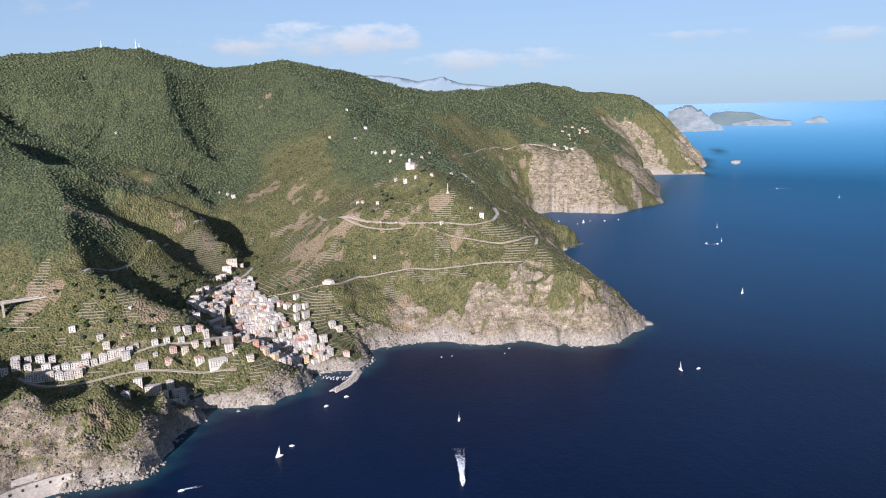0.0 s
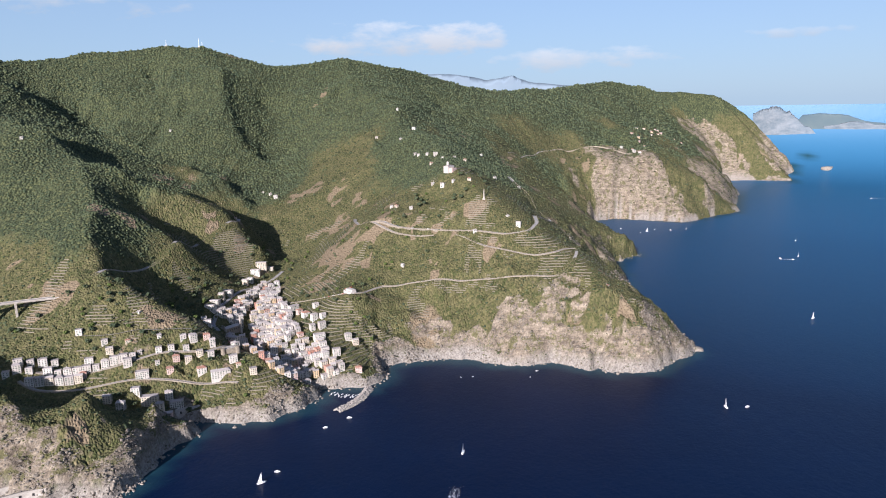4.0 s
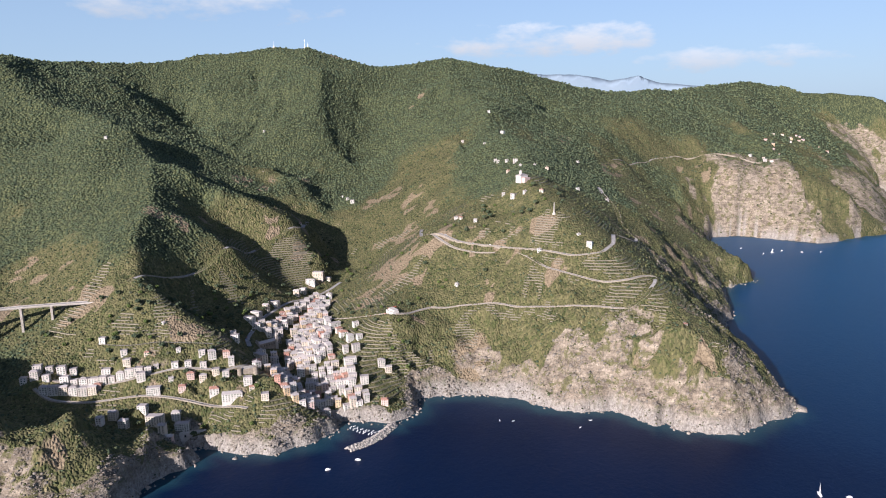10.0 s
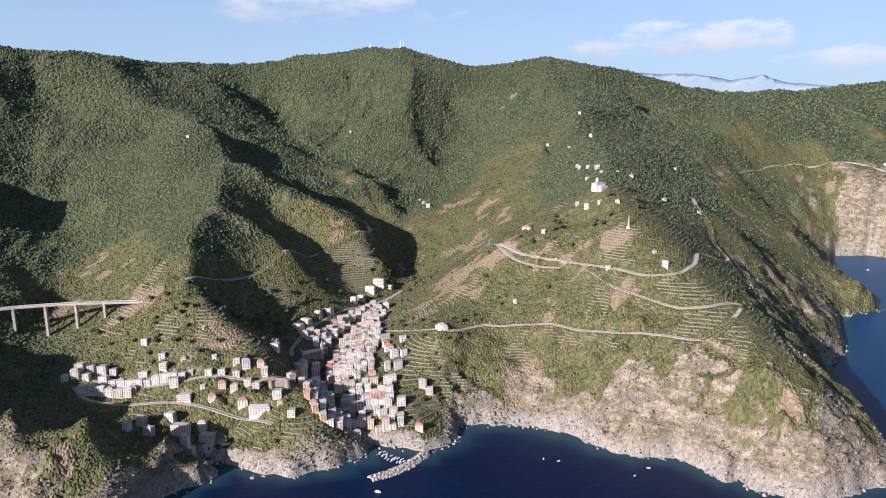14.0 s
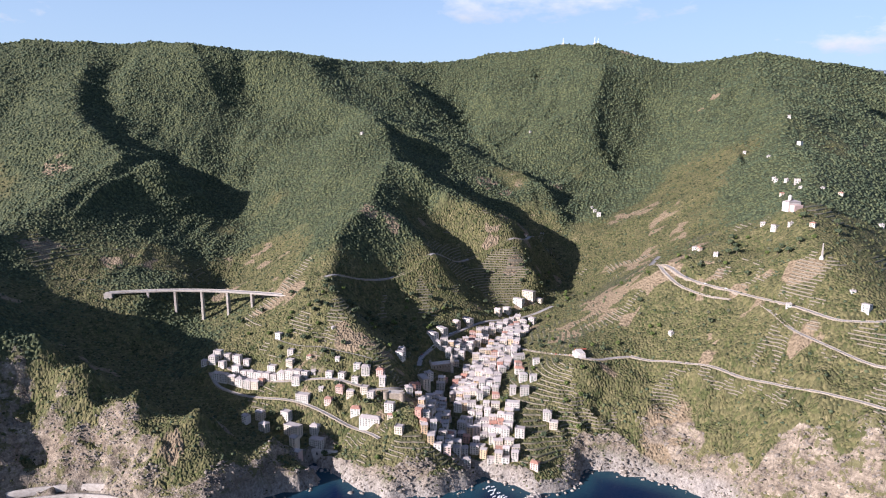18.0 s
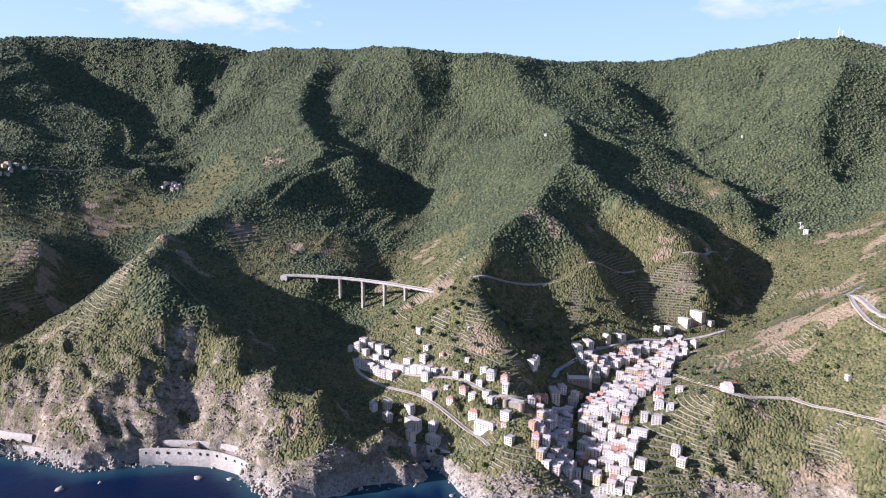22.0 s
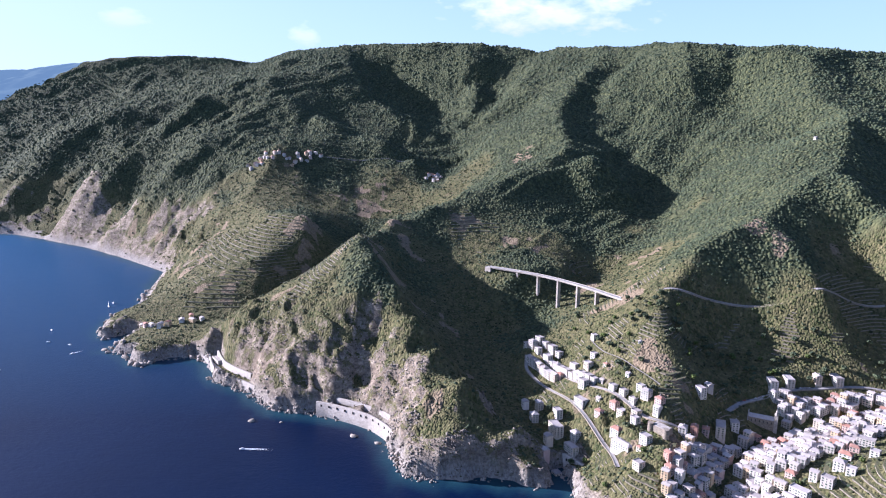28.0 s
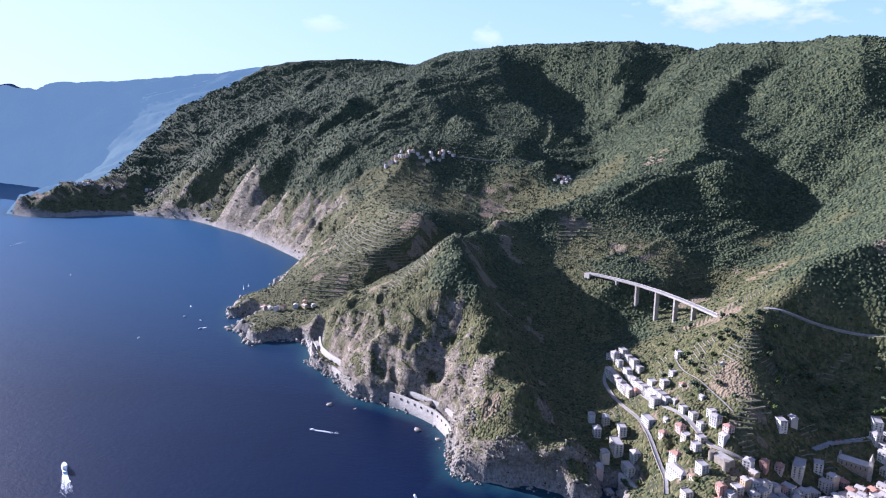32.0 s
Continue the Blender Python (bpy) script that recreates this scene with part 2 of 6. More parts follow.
def hill_material():
    k = Mat("hillside", 0.95)
    k.p.inputs["Specular IOR Level"].default_value = 0.15
    broad, mid, fine = k.noise(160, 5, 0.6), k.noise(26, 5, 0.62), k.noise(5, 3, 0.65)
    scrub = k.ramp(mid, (0.3, (0.038, 0.049, 0.02)), (0.46, (0.076, 0.084, 0.034)), (0.6, (0.128, 0.12, 0.056)), (0.74, (0.24, 0.2, 0.12)))
    tufts = k.ramp(fine, (0.35, (0.55, 0.6, 0.5)), (0.6, (1.12, 1.1, 1.02)))
    scrub = k.mix(0.8, scrub, tufts, "MULTIPLY")
    bush_top, bush_tone = k.crowns(3.6)
    bushes = k.ramp(bush_tone, (0.0, (0.03, 0.035, 0.016)), (0.5, (0.07, 0.07, 0.032)), (1.0, (0.135, 0.122, 0.056)))
    grown = k.mix(0.5, k.noise(30, 5, 0.6), bush_tone)
    scrub = k.mix(k.value(grown, 0.4, 0.5), scrub, bushes)
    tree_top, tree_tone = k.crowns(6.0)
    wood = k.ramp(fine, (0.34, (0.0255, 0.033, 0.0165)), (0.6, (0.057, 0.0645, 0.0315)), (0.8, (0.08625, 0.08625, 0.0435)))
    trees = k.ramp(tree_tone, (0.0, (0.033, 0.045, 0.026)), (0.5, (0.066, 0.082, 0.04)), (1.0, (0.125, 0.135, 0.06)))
    # shade in the gaps between tree tops, darkened into the crown colour
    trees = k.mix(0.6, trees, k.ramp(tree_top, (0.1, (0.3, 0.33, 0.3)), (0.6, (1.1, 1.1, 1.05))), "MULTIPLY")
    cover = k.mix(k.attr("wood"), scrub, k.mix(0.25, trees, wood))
    soil = k.ramp(fine, (0.3, (0.1275, 0.0975, 0.06)), (0.7, (0.2475, 0.195, 0.1275)))
    cover = k.mix(k.crisp(k.attr("soil"), k.noise(9, 6, 0.7)), cover, soil)
    strata = k.noise(20, 10, 0.75, (0.7, 1.0, 2.2))
    chips = k.noise(3.2, 6, 0.75, (1, 1, 0.6))
    stone = k.ramp(strata, (0.34, (0.07, 0.06, 0.05)), (0.46, (0.185, 0.155, 0.118)), (0.56, (0.275, 0.235, 0.18)), (0.7, (0.41, 0.36, 0.285)))
    stone = k.mix(0.75, stone, k.ramp(chips, (0.32, (0.42, 0.4, 0.38)), (0.52, (1.0, 0.98, 0.95)), (0.7, (1.25, 1.22, 1.16))), "MULTIPLY")
    stone = k.mix(k.value(broad, 0.56, 0.7, 0, 0.3), stone, (0.3, 0.22, 0.145))
    stone = k.mix(k.value(k.noise(16, 9, 0.72), 0.53, 0.56, 0, 0.85), stone, k.mix(fine, (0.06, 0.066, 0.028), (0.15, 0.14, 0.06)))
    blocks = k.cracks(7.5, (1.0, 0.7, 0.45))
    stone = k.mix(0.4, stone, k.ramp(blocks, (0.0, (0.28, 0.27, 0.27)), (0.07, (0.75, 0.74, 0.73)), (0.22, (1.08, 1.07, 1.05))), "MULTIPLY")
    stone = k.mix(k.attr("splash"), stone, k.ramp(chips, (0.3, (0.0992, 0.0899, 0.0775)), (0.6, (0.31, 0.2852, 0.248))))
    bare = k.crisp(k.attr("rock"), k.noise(14, 8, 0.72, (1, 1, 0.6)), 1.0)
    colour = k.mix(bare, cover, stone)
    return k.done(colour, k.mix(bare, k.mix(k.attr("wood"), k.mix(0.5, fine, bush_top), k.mix(0.2, tree_top, fine)), k.mix(0.25, k.mix(0.5, strata, chips), blocks)), 1.0, 4.5)


def sea_material():
    k = Mat("sea", 0.38)
    k.p.inputs["IOR"].default_value, k.p.inputs["Specular IOR Level"].default_value = 1.33, 0.25
    drift = k.noise(420, 4, 0.6)
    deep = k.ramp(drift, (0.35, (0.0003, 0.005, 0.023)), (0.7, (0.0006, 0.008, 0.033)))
    # haze and sky reflection over the far water, put into its base colour
    deep = k.mix(k.value(k.attr("sea_haze"), 0.0, 0.4), deep, (0.004, 0.056, 0.132))
    deep = k.mix(k.value(k.attr("sea_haze"), 0.35, 1.0), deep, (0.045, 0.15, 0.26))
    shallow = k.mix(k.attr("shoal"), deep, (0.012, 0.045, 0.062))
    swell = k.mix(0.5, k.noise(22, 3, 0.6, (1, 0.55, 1)), k.noise(5.5, 4, 0.7, (1, 0.7, 1)))
    return k.done(shallow, swell, 0.6, 1.6)


def leaf_material(name, dark, middle, light):
    k = Mat(name, 0.9)
    k.p.inputs["Specular IOR Level"].default_value = 0.2
    tone = k.ramp(k.island(), (0.0, dark), (0.55, middle), (1.0, light))
    return k.done(k.mix(0.65, tone, k.ramp(k.noise(1.6, 3), (0.3, (0.35, 0.4, 0.3)), (0.65, (1.25, 1.22, 1.1))), "MULTIPLY"), k.noise(1.2, 3), 0.8, 0.8)


M_HILL, M_SEA = hill_material(), sea_material()
M_WOOD = leaf_material("forest canopy", (0.038, 0.056, 0.034), (0.062, 0.082, 0.046), (0.1, 0.117, 0.06))
M_BUSH = leaf_material("maquis leaves", (0.024, 0.032, 0.015), (0.055, 0.063, 0.028), (0.115, 0.118, 0.048))


def wall_material(name, a, b):
    """Limewash or plaster: a run of tones from house to house, with streaks and stains."""
    k = Mat(name, 0.9)
    tone = k.mix(k.each(), a, b)
    return k.done(k.mix(0.55, tone, k.ramp(k.noise(3.5, 5, 0.65, (1, 1, 0.45)), (0.3, (0.62, 0.58, 0.53)), (0.6, (1.05, 1.04, 1.02))), "MULTIPLY"), k.noise(0.6, 3), 0.2, 0.1)


def roof_material(name, a, b):
    k = Mat(name, 0.85)
    rows = k.noise(0.9, 3, 0.6, (1, 1, 3))
    return k.done(k.mix(0.6, k.mix(k.each(), a, b), k.ramp(k.mix(0.5, rows, k.noise(4, 4)), (0.32, (0.55, 0.53, 0.5)), (0.66, (1.15, 1.12, 1.08))), "MULTIPLY"), rows, 0.5, 0.25)


def stone_material(name, dark, light, size=2.5):
    k = Mat(name, 0.92)
    patch = k.noise(size, 6, 0.68, (1, 1, 1.8))
    return k.done(k.mix(0.5, k.ramp(patch, (0.3, dark), (0.7, light)), k.ramp(k.noise(size * 9, 4), (0.35, (0.72, 0.7, 0.66)), (0.65, (1.08, 1.07, 1.05))), "MULTIPLY"), patch, 0.6, size * 0.2)


WALLS = [wall_material("white limewash", (0.58, 0.55, 0.5), (0.4, 0.37, 0.33)), wall_material("cream plaster", (0.58, 0.5, 0.4), (0.47, 0.4, 0.32)),
         wall_material("pink plaster", (0.55, 0.41, 0.36), (0.48, 0.35, 0.3)), wall_material("ochre plaster", (0.52, 0.4, 0.25), (0.45, 0.32, 0.2)), wall_material("terracotta plaster", (0.42, 0.2, 0.15), (0.45, 0.27, 0.21))]
M_SLATE = roof_material("weathered grey roof", (0.44, 0.41, 0.385), (0.31, 0.285, 0.27))
M_TILE = roof_material("clay roof tiles", (0.38, 0.2, 0.14), (0.3, 0.17, 0.125))
M_PANE = Mat("window glass", 0.12).done((0.03, 0.035, 0.04))
M_SHUTTER = Mat("green shutters", 0.6).done((0.05, 0.11, 0.07))
M_STONE = stone_material("dry stone", (0.13, 0.11, 0.085), (0.33, 0.285, 0.22))
M_ROCK = stone_material("sea rock", (0.1, 0.085, 0.07), (0.4, 0.36, 0.3), 3.0)
M_CRAG = stone_material("cliff rock", (0.075, 0.066, 0.054), (0.24, 0.212, 0.172), 4.0)
M_DRYWALL = stone_material("dry stone terrace walls", (0.1, 0.088, 0.066), (0.24, 0.21, 0.16), 2.5)
M_BOULDER = stone_material("pale boulders", (0.2, 0.18, 0.155), (0.42, 0.39, 0.345), 2.0)
M_CONCRETE = stone_material("concrete", (0.26, 0.235, 0.2), (0.44, 0.41, 0.36), 5.0)
M_ROAD = stone_material("asphalt", (0.2, 0.195, 0.185), (0.36, 0.35, 0.33), 7.0)
M_PAINT = Mat("white boat paint", 0.35).done((0.8, 0.8, 0.78))
M_DARK = Mat("black for shaded openings and tyres", 0.95).done((0.02, 0.019, 0.018))
M_STEEL = Mat("galvanised steel", 0.45).done((0.5, 0.5, 0.5))
M_CARDARK = Mat("dark car paint", 0.3).done((0.03, 0.045, 0.08))
M_BARK = stone_material("bark", (0.06, 0.045, 0.03), (0.14, 0.11, 0.08), 0.5)
M_LEAF = leaf_material("garden leaves", (0.05, 0.075, 0.02), (0.085, 0.12, 0.035), (0.13, 0.16, 0.05))
M_OLIVE = leaf_material("olive leaves", (0.06, 0.07, 0.045), (0.1, 0.11, 0.07), (0.15, 0.16, 0.11))
M_RED = Mat("red canopy", 0.8).done((0.45, 0.08, 0.05))
M_FOAM = Mat("sea foam", 0.7).done((0.72, 0.76, 0.8))
far_hill = Mat("distant hills with haze glow", 1.0)
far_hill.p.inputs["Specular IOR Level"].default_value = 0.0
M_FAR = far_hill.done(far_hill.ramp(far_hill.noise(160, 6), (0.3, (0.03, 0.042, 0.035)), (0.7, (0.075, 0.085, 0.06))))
far_hill.p.inputs["Emission Color"].default_value, far_hill.p.inputs["Emission Strength"].default_value = (0.085, 0.145, 0.205, 1), 1.0  # blue glow in the material stands in for sunlit haze over hills and island
# pale blue of the air before the mountains, mixed into their base colour
far_peak = Mat("far mountains tinted by haze", 1.0)
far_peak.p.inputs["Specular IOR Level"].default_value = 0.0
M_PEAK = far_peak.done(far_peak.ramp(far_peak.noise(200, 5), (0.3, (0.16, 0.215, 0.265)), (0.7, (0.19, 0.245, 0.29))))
# the cliff colours carry the blue-grey tint of haze as well
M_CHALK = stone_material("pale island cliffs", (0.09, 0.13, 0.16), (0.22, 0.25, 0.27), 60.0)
M_TURF = Mat("terrace grass", 0.95)
M_TURF = M_TURF.done(M_TURF.ramp(M_TURF.noise(7, 5, 0.65), (0.34, (0.04, 0.052, 0.02)), (0.54, (0.085, 0.085, 0.036)), (0.72, (0.19, 0.155, 0.09))), M_TURF.noise(1.5), 0.5, 0.6)

# ---- the lie of the land ----
# Past KNEE metres from the middle of the flight, distances shrink towards RIM, since the view ends at 5 km:
# far land and sea keep their bearing and height above the eye's level line.
MID, EYE_Z, KNEE, RIM = (230.0, 480.0), 479.0, 3800.0, 4420.0


def fold(x, y, z):
    dx, dy = x - MID[0], y - MID[1]
    far = np.maximum(np.hypot(dx, dy), 1.0)
    near = np.where(far > KNEE, RIM - (RIM - KNEE) / (1 + np.maximum(far - KNEE, 0) / (RIM - KNEE)), far)
    k = near / far
    return MID[0] + dx * k, MID[1] + dy * k, EYE_Z + (z - EYE_Z) * k


def lattice(ix, iy, seed):
    h = (ix.astype(np.int64) * 374761393 + iy.astype(np.int64) * 668265263 + seed * 1442695041) & 0xFFFFFFFF
    h = ((h ^ (h >> 13)) * 1274126177) & 0xFFFFFFFF
    return ((h ^ (h >> 16)) & 0xFFFF) / 32767.5 - 1.0


def grain(x, y, seed=0):
    """Smooth noise in -1..1, one cell a unit."""
    ix, iy = np.floor(x), np.floor(y)
    fx, fy = x - ix, y - iy
    ux, uy = fx * fx * fx * (fx * (fx * 6 - 15) + 10), fy * fy * fy * (fy * (fy * 6 - 15) + 10)
    a, b = lattice(ix, iy, seed), lattice(ix + 1, iy, seed)
    c, d = lattice(ix, iy + 1, seed), lattice(ix + 1, iy + 1, seed)
    return (a * (1 - ux) + b * ux) * (1 - uy) + (c * (1 - ux) + d * ux) * uy


def fbm(x, y, size, octaves=4, seed=0, rough=0.5):
    total, amp = np.zeros_like(x), 1.0
    for o in range(octaves):
        total += amp * grain(x / size + 17.3 * o, y / size - 9.1 * o, seed + o)
        size, amp = size * 0.5, amp * rough
    return total


def gullies(x, y, size, octaves=3, seed=0):
    total, amp = np.zeros_like(x), 1.0
    for o in range(octaves):
        total += amp * (1 - 2 * np.abs(grain(x / size + 5.7 * o, y / size + 3.3 * o, seed + o)))
        size, amp = size * 0.5, amp * 0.5
    return total


def smooth(a, b, v):
    t = np.clip((v - a) / (b - a), 0, 1)
    return t * t * (3 - 2 * t)


# the shore, from the western point round the harbour and the cape to the east
SHORE_W = [(-4300, -5000), (-3700, -3700), (-3000, -2750), (-2780, -2400), (-2680, -2050), (-2480, -1720), (-2150, -1560), (-1929, -1489), (-1890, -1330), (-1922, -1194),
           (-2030, -1080), (-2066, -990), (-2030, -658), (-1823, -303), (-1680, -120), (-1500, 85), (-1299, 127), (-1157, 169), (-1044, 150), (-953, 168),
           (-925, 190), (-960, 215), (-950, 245), (-900, 240), (-863, 226), (-836, 277), (-783, 316), (-810, 350), (-835, 392), (-812, 438)]
SHORE_M = [(-729, 475), (-669, 560), (-605, 614), (-590, 689), (-569, 745), (-530, 800), (-465, 817), (-411, 840), (-395, 878), (-402, 930),
           (-400, 974), (-383, 1012), (-395, 1030), (-425, 1028), (-432, 1048), (-397, 1052), (-350, 1052), (-319, 1063), (-291, 1066), (-286, 1088),
           (-245, 1120), (-237, 1160), (-250, 1186), (-215, 1198), (-165, 1197), (-145, 1250), (-157, 1300), (-131, 1320), (-73, 1346), (0, 1352)]
SHORE_E = [(44, 1328), (104, 1325), (150, 1346), (190, 1330), (220, 1309), (236, 1318), (257, 1302), (300, 1307), (343, 1321), (373, 1360),
           (402, 1392), (429, 1429), (410, 1480), (404, 1528), (376, 1620), (338, 1809), (374, 1940), (366, 2176), (405, 2240), (460, 2298),
           (425, 2380), (360, 2600), (360, 2800), (385, 2960), (477, 3008), (589, 2961), (726, 2910), (850, 3040), (1018, 3190), (1040, 3350),
           (1180, 3770), (1200, 4100), (1268, 4378), (1450, 4390), (1640, 4360), (1700, 4600), (1850, 4900), (1930, 5200), (2250, 5800), (2620, 6600)]
SHORE = SHORE_W + SHORE_M + SHORE_E
INLAND = [(4000, 9000), (-9000, 9000), (-9000, -5000)]

# crests, downhill from the main ridge; x, y, height
MAIN_RIDGE = [(-4600, -3600, 590), (-4750, -2980, 620), (-4280, -1850, 668), (-3950, -1300, 690), (-3860, -1000, 728), (-3900, -700, 742), (-3750, -250, 695), (-3300, 120, 735), (-3220, 370, 765), (-3000, 700, 735), (-2990, 1050, 760),
              (-2900, 1345, 722), (-2705, 1435, 716), (-2552, 1546, 706), (-2446, 1685, 712), (-2150, 1726, 692), (-1960, 1890, 660), (-1830, 2020, 645), (-2050, 2400, 668), (-1890, 2720, 668), (-1680, 2838, 695),
              (-1360, 2930, 735), (-1230, 2960, 725), (-945, 3025, 632), (-690, 3200, 676), (-545, 3200, 655), (-183, 3530, 548), (215, 3953, 536), (600, 4500, 590), (1000, 4800, 520), (1330, 5000, 500), (1700, 5300, 420)]
# the headland west of the harbour valley, and its long crest inland
HEADLAND_CREST = [(-390, 985, 24), (-441, 985, 52), (-490, 915, 104), (-570, 870, 116), (-655, 830, 138), (-717, 801, 182), (-790, 755, 210), (-843, 728, 234), (-885, 724, 232), (-960, 745, 212), (-1082, 765, 214),
                  (-1170, 850, 228), (-1260, 935, 246), (-1345, 1080, 292), (-1420, 1190, 335), (-1569, 1235, 372), (-1700, 1240, 405), (-1862, 1243, 447), (-2047, 1305, 516), (-2250, 1400, 592), (-2552, 1546, 700)]
HEADLAND_RIBS = [
    [(-800, 748, 207), (-730, 733, 158), (-657, 730, 96), (-612, 712, 48)],
    [(-885, 724, 232), (-895, 640, 165), (-850, 525, 108), (-835, 470, 62)],
]
# the shoulder that carries the viaduct's end and the castle hill, and its ribs
SHOULDER = [
    [(-1830, 2020, 645), (-1678, 1945, 550), (-1535, 1913, 494), (-1377, 1900, 465), (-1240, 1830, 438), (-1117, 1763, 418), (-1056, 1722, 379), (-971, 1659, 353), (-880, 1545, 306), (-800, 1450, 266), (-735, 1320, 228),
     (-660, 1245, 180), (-604, 1221, 168), (-556, 1211, 146), (-480, 1197, 114), (-420, 1180, 92), (-346, 1158, 76), (-300, 1135, 46)],
    [(-971, 1659, 353), (-844, 1637, 318), (-765, 1645, 281), (-715, 1672, 258), (-655, 1755, 218), (-610, 1780, 180)],
    [(-715, 1672, 258), (-617, 1700, 200), (-530, 1662, 145)],
    [(-800, 1450, 266), (-700, 1478, 215), (-635, 1480, 182), (-560, 1490, 108)],
    [(-1377, 1900, 465), (-1254, 1918, 425), (-1140, 1936, 393), (-1085, 1990, 362), (-1041, 2016, 343), (-902, 2062, 295), (-782, 2036, 264), (-700, 1985, 225)],
]
# spurs under the masts, the ridge over the sanctuary, and those of the eastern coast
EAST_SPURS = [
    [(-1360, 2930, 735), (-1230, 2830, 650), (-1066, 2731, 594), (-1052, 2661, 537), (-1000, 2560, 480), (-869, 2407, 370), (-760, 2330, 285)],
    [(-690, 3200, 676), (-645, 2986, 586), (-500, 2740, 520), (-364, 2527, 480), (-297, 2300, 388), (-200, 2160, 366), (-139, 2057, 352), (-95, 1830, 330), (-82, 1763, 322), (6, 1633, 270), (90, 1570, 215), (200, 1529, 176),
     (254, 1394, 128), (300, 1360, 95), (350, 1370, 50), (410, 1418, 20)],
    [(-364, 2527, 480), (-260, 2760, 440), (-153, 2859, 406), (38, 2797, 292), (200, 2640, 170), (300, 2420, 100), (400, 2290, 68)],
    [(-183, 3530, 548), (20, 3260, 440), (200, 3330, 400), (290, 3211, 276), (457, 3035, 215), (520, 2985, 120)],
    [(215, 3953, 536), (420, 3750, 420), (703, 3259, 240), (850, 3150, 140)],
    [(600, 4500, 590), (749, 3852, 308), (960, 3500, 150)],
    [(1000, 4800, 520), (1065, 4519, 330), (1200, 4200, 120)],
    [(1330, 5000, 500), (1500, 4600, 200)],
]
# spurs between the inland valleys
INLAND_SPURS = [
    [(-3220, 370, 765), (-2950, 420, 672), (-2777, 441, 618), (-2554, 527, 539), (-2444, 615, 468), (-2307, 700, 417), (-2252, 786, 378), (-2190, 850, 345)],
    [(-2990, 1050, 760), (-2783, 978, 652), (-2735, 1005, 570), (-2573, 1012, 525), (-2440, 985, 445), (-2358, 925, 388)],
    [(-2900, 1345, 722), (-2690, 1262, 640), (-2479, 1174, 562), (-2390, 1105, 490), (-2300, 1035, 415), (-2240, 950, 358)],
    [(-2446, 1685, 712), (-2270, 1585, 645), (-2156, 1515, 596), (-2046, 1453, 506), (-1935, 1385, 432)],
    [(-2150, 1726, 692), (-1986, 1693, 602), (-1890, 1692, 512), (-1790, 1640, 445), (-1690, 1555, 390), (-1590, 1458, 338)],
]
# west: the village ridge, the cove's ridge and the spurs above the western shore
WEST_SPURS = [
    [(-3300, 120, 735), (-2800, 130, 620), (-2450, 160, 540), (-2370, 214, 515), (-2227, 340, 450), (-2085, 490, 402), (-2030, 610, 368), (-1943, 680, 327), (-1854, 779, 288), (-1800, 835, 245)],
    [(-2227, 340, 450), (-2080, 330, 390), (-1940, 330, 335), (-1834, 334, 310), (-1700, 330, 262), (-1552, 300, 200), (-1440, 380, 188), (-1345, 429, 187), (-1275, 545, 194), (-1213, 545, 150), (-1110, 420, 110), (-1050, 270, 56)],
    [(-2370, 214, 515), (-2150, 90, 405), (-1964, 30, 330), (-1849, -16, 258), (-1800, -85, 180), (-1765, -150, 80)],
    [(-1834, 334, 310), (-1870, 145, 288), (-1730, 120, 215), (-1619, 194, 188), (-1560, 150, 80)],
    [(-3750, -250, 695), (-3250, -180, 620), (-2839, -100, 540), (-2345, -94, 472), (-2290, -230, 385), (-2150, -320, 300), (-2040, -350, 240), (-1963, -383, 150), (-1900, -420, 50)],
    [(-3900, -700, 742), (-3450, -560, 590), (-2950, -560, 470), (-2620, -600, 406), (-2480, -745, 335), (-2246, -799, 186), (-2110, -820, 60)],
    [(-4280, -1850, 668), (-3600, -1800, 500), (-3080, -1950, 360), (-2900, -2200, 200)],
    [(-4750, -2980, 620), (-4000, -2850, 400), (-3400, -2800, 250)],
]
# the last crest before the hazy western hills
WEST_EDGE = [(-3950, -1300, 690), (-3500, -1420, 520), (-3150, -1450, 420), (-2700, -1350, 240), (-2300, -1280, 115), (-2050, -1330, 95), (-1950, -1430, 70)]
CRESTS = [MAIN_RIDGE, HEADLAND_CREST] + HEADLAND_RIBS + SHOULDER + EAST_SPURS + INLAND_SPURS + WEST_SPURS + [WEST_EDGE]
# stream beds, downhill
HARBOUR_BEDS = [
    [(-1190, 1850, 385), (-1000, 1806, 334), (-902, 1845, 281), (-800, 1855, 222), (-660, 1835, 158)],
    [(-712, 786, 150), (-678, 768, 92), (-632, 752, 40), (-592, 742, 14)],
    [(236, 1375, 92), (232, 1345, 40), (234, 1318, 4)],
    [(-1460, 1415, 262), (-1320, 1420, 225), (-1180, 1388, 184), (-1070, 1307, 158), (-1000, 1230, 120), (-870, 1095, 98), (-730, 1000, 55), (-600, 1020, 44), (-500, 1035, 26), (-430, 1060, 8)],
    [(-1700, 2560, 535), (-1565, 2560, 470), (-1339, 2413, 412), (-1180, 2270, 345), (-1000, 2220, 288), (-860, 2140, 252), (-690, 2010, 195), (-590, 1820, 128), (-500, 1660, 84), (-478, 1500, 66), (-455, 1370, 46), (-400, 1270, 29),
     (-320, 1215, 13), (-262, 1188, 4)],
    [(-880, 2760, 450), (-812, 2610, 374), (-826, 2500, 325), (-740, 2260, 240), (-680, 2100, 208)],
    [(-800, 1620, 245), (-680, 1610, 160), (-607, 1561, 125), (-545, 1570, 92)],
    [(-650, 1392, 140), (-590, 1382, 104), (-510, 1375, 78)],
]
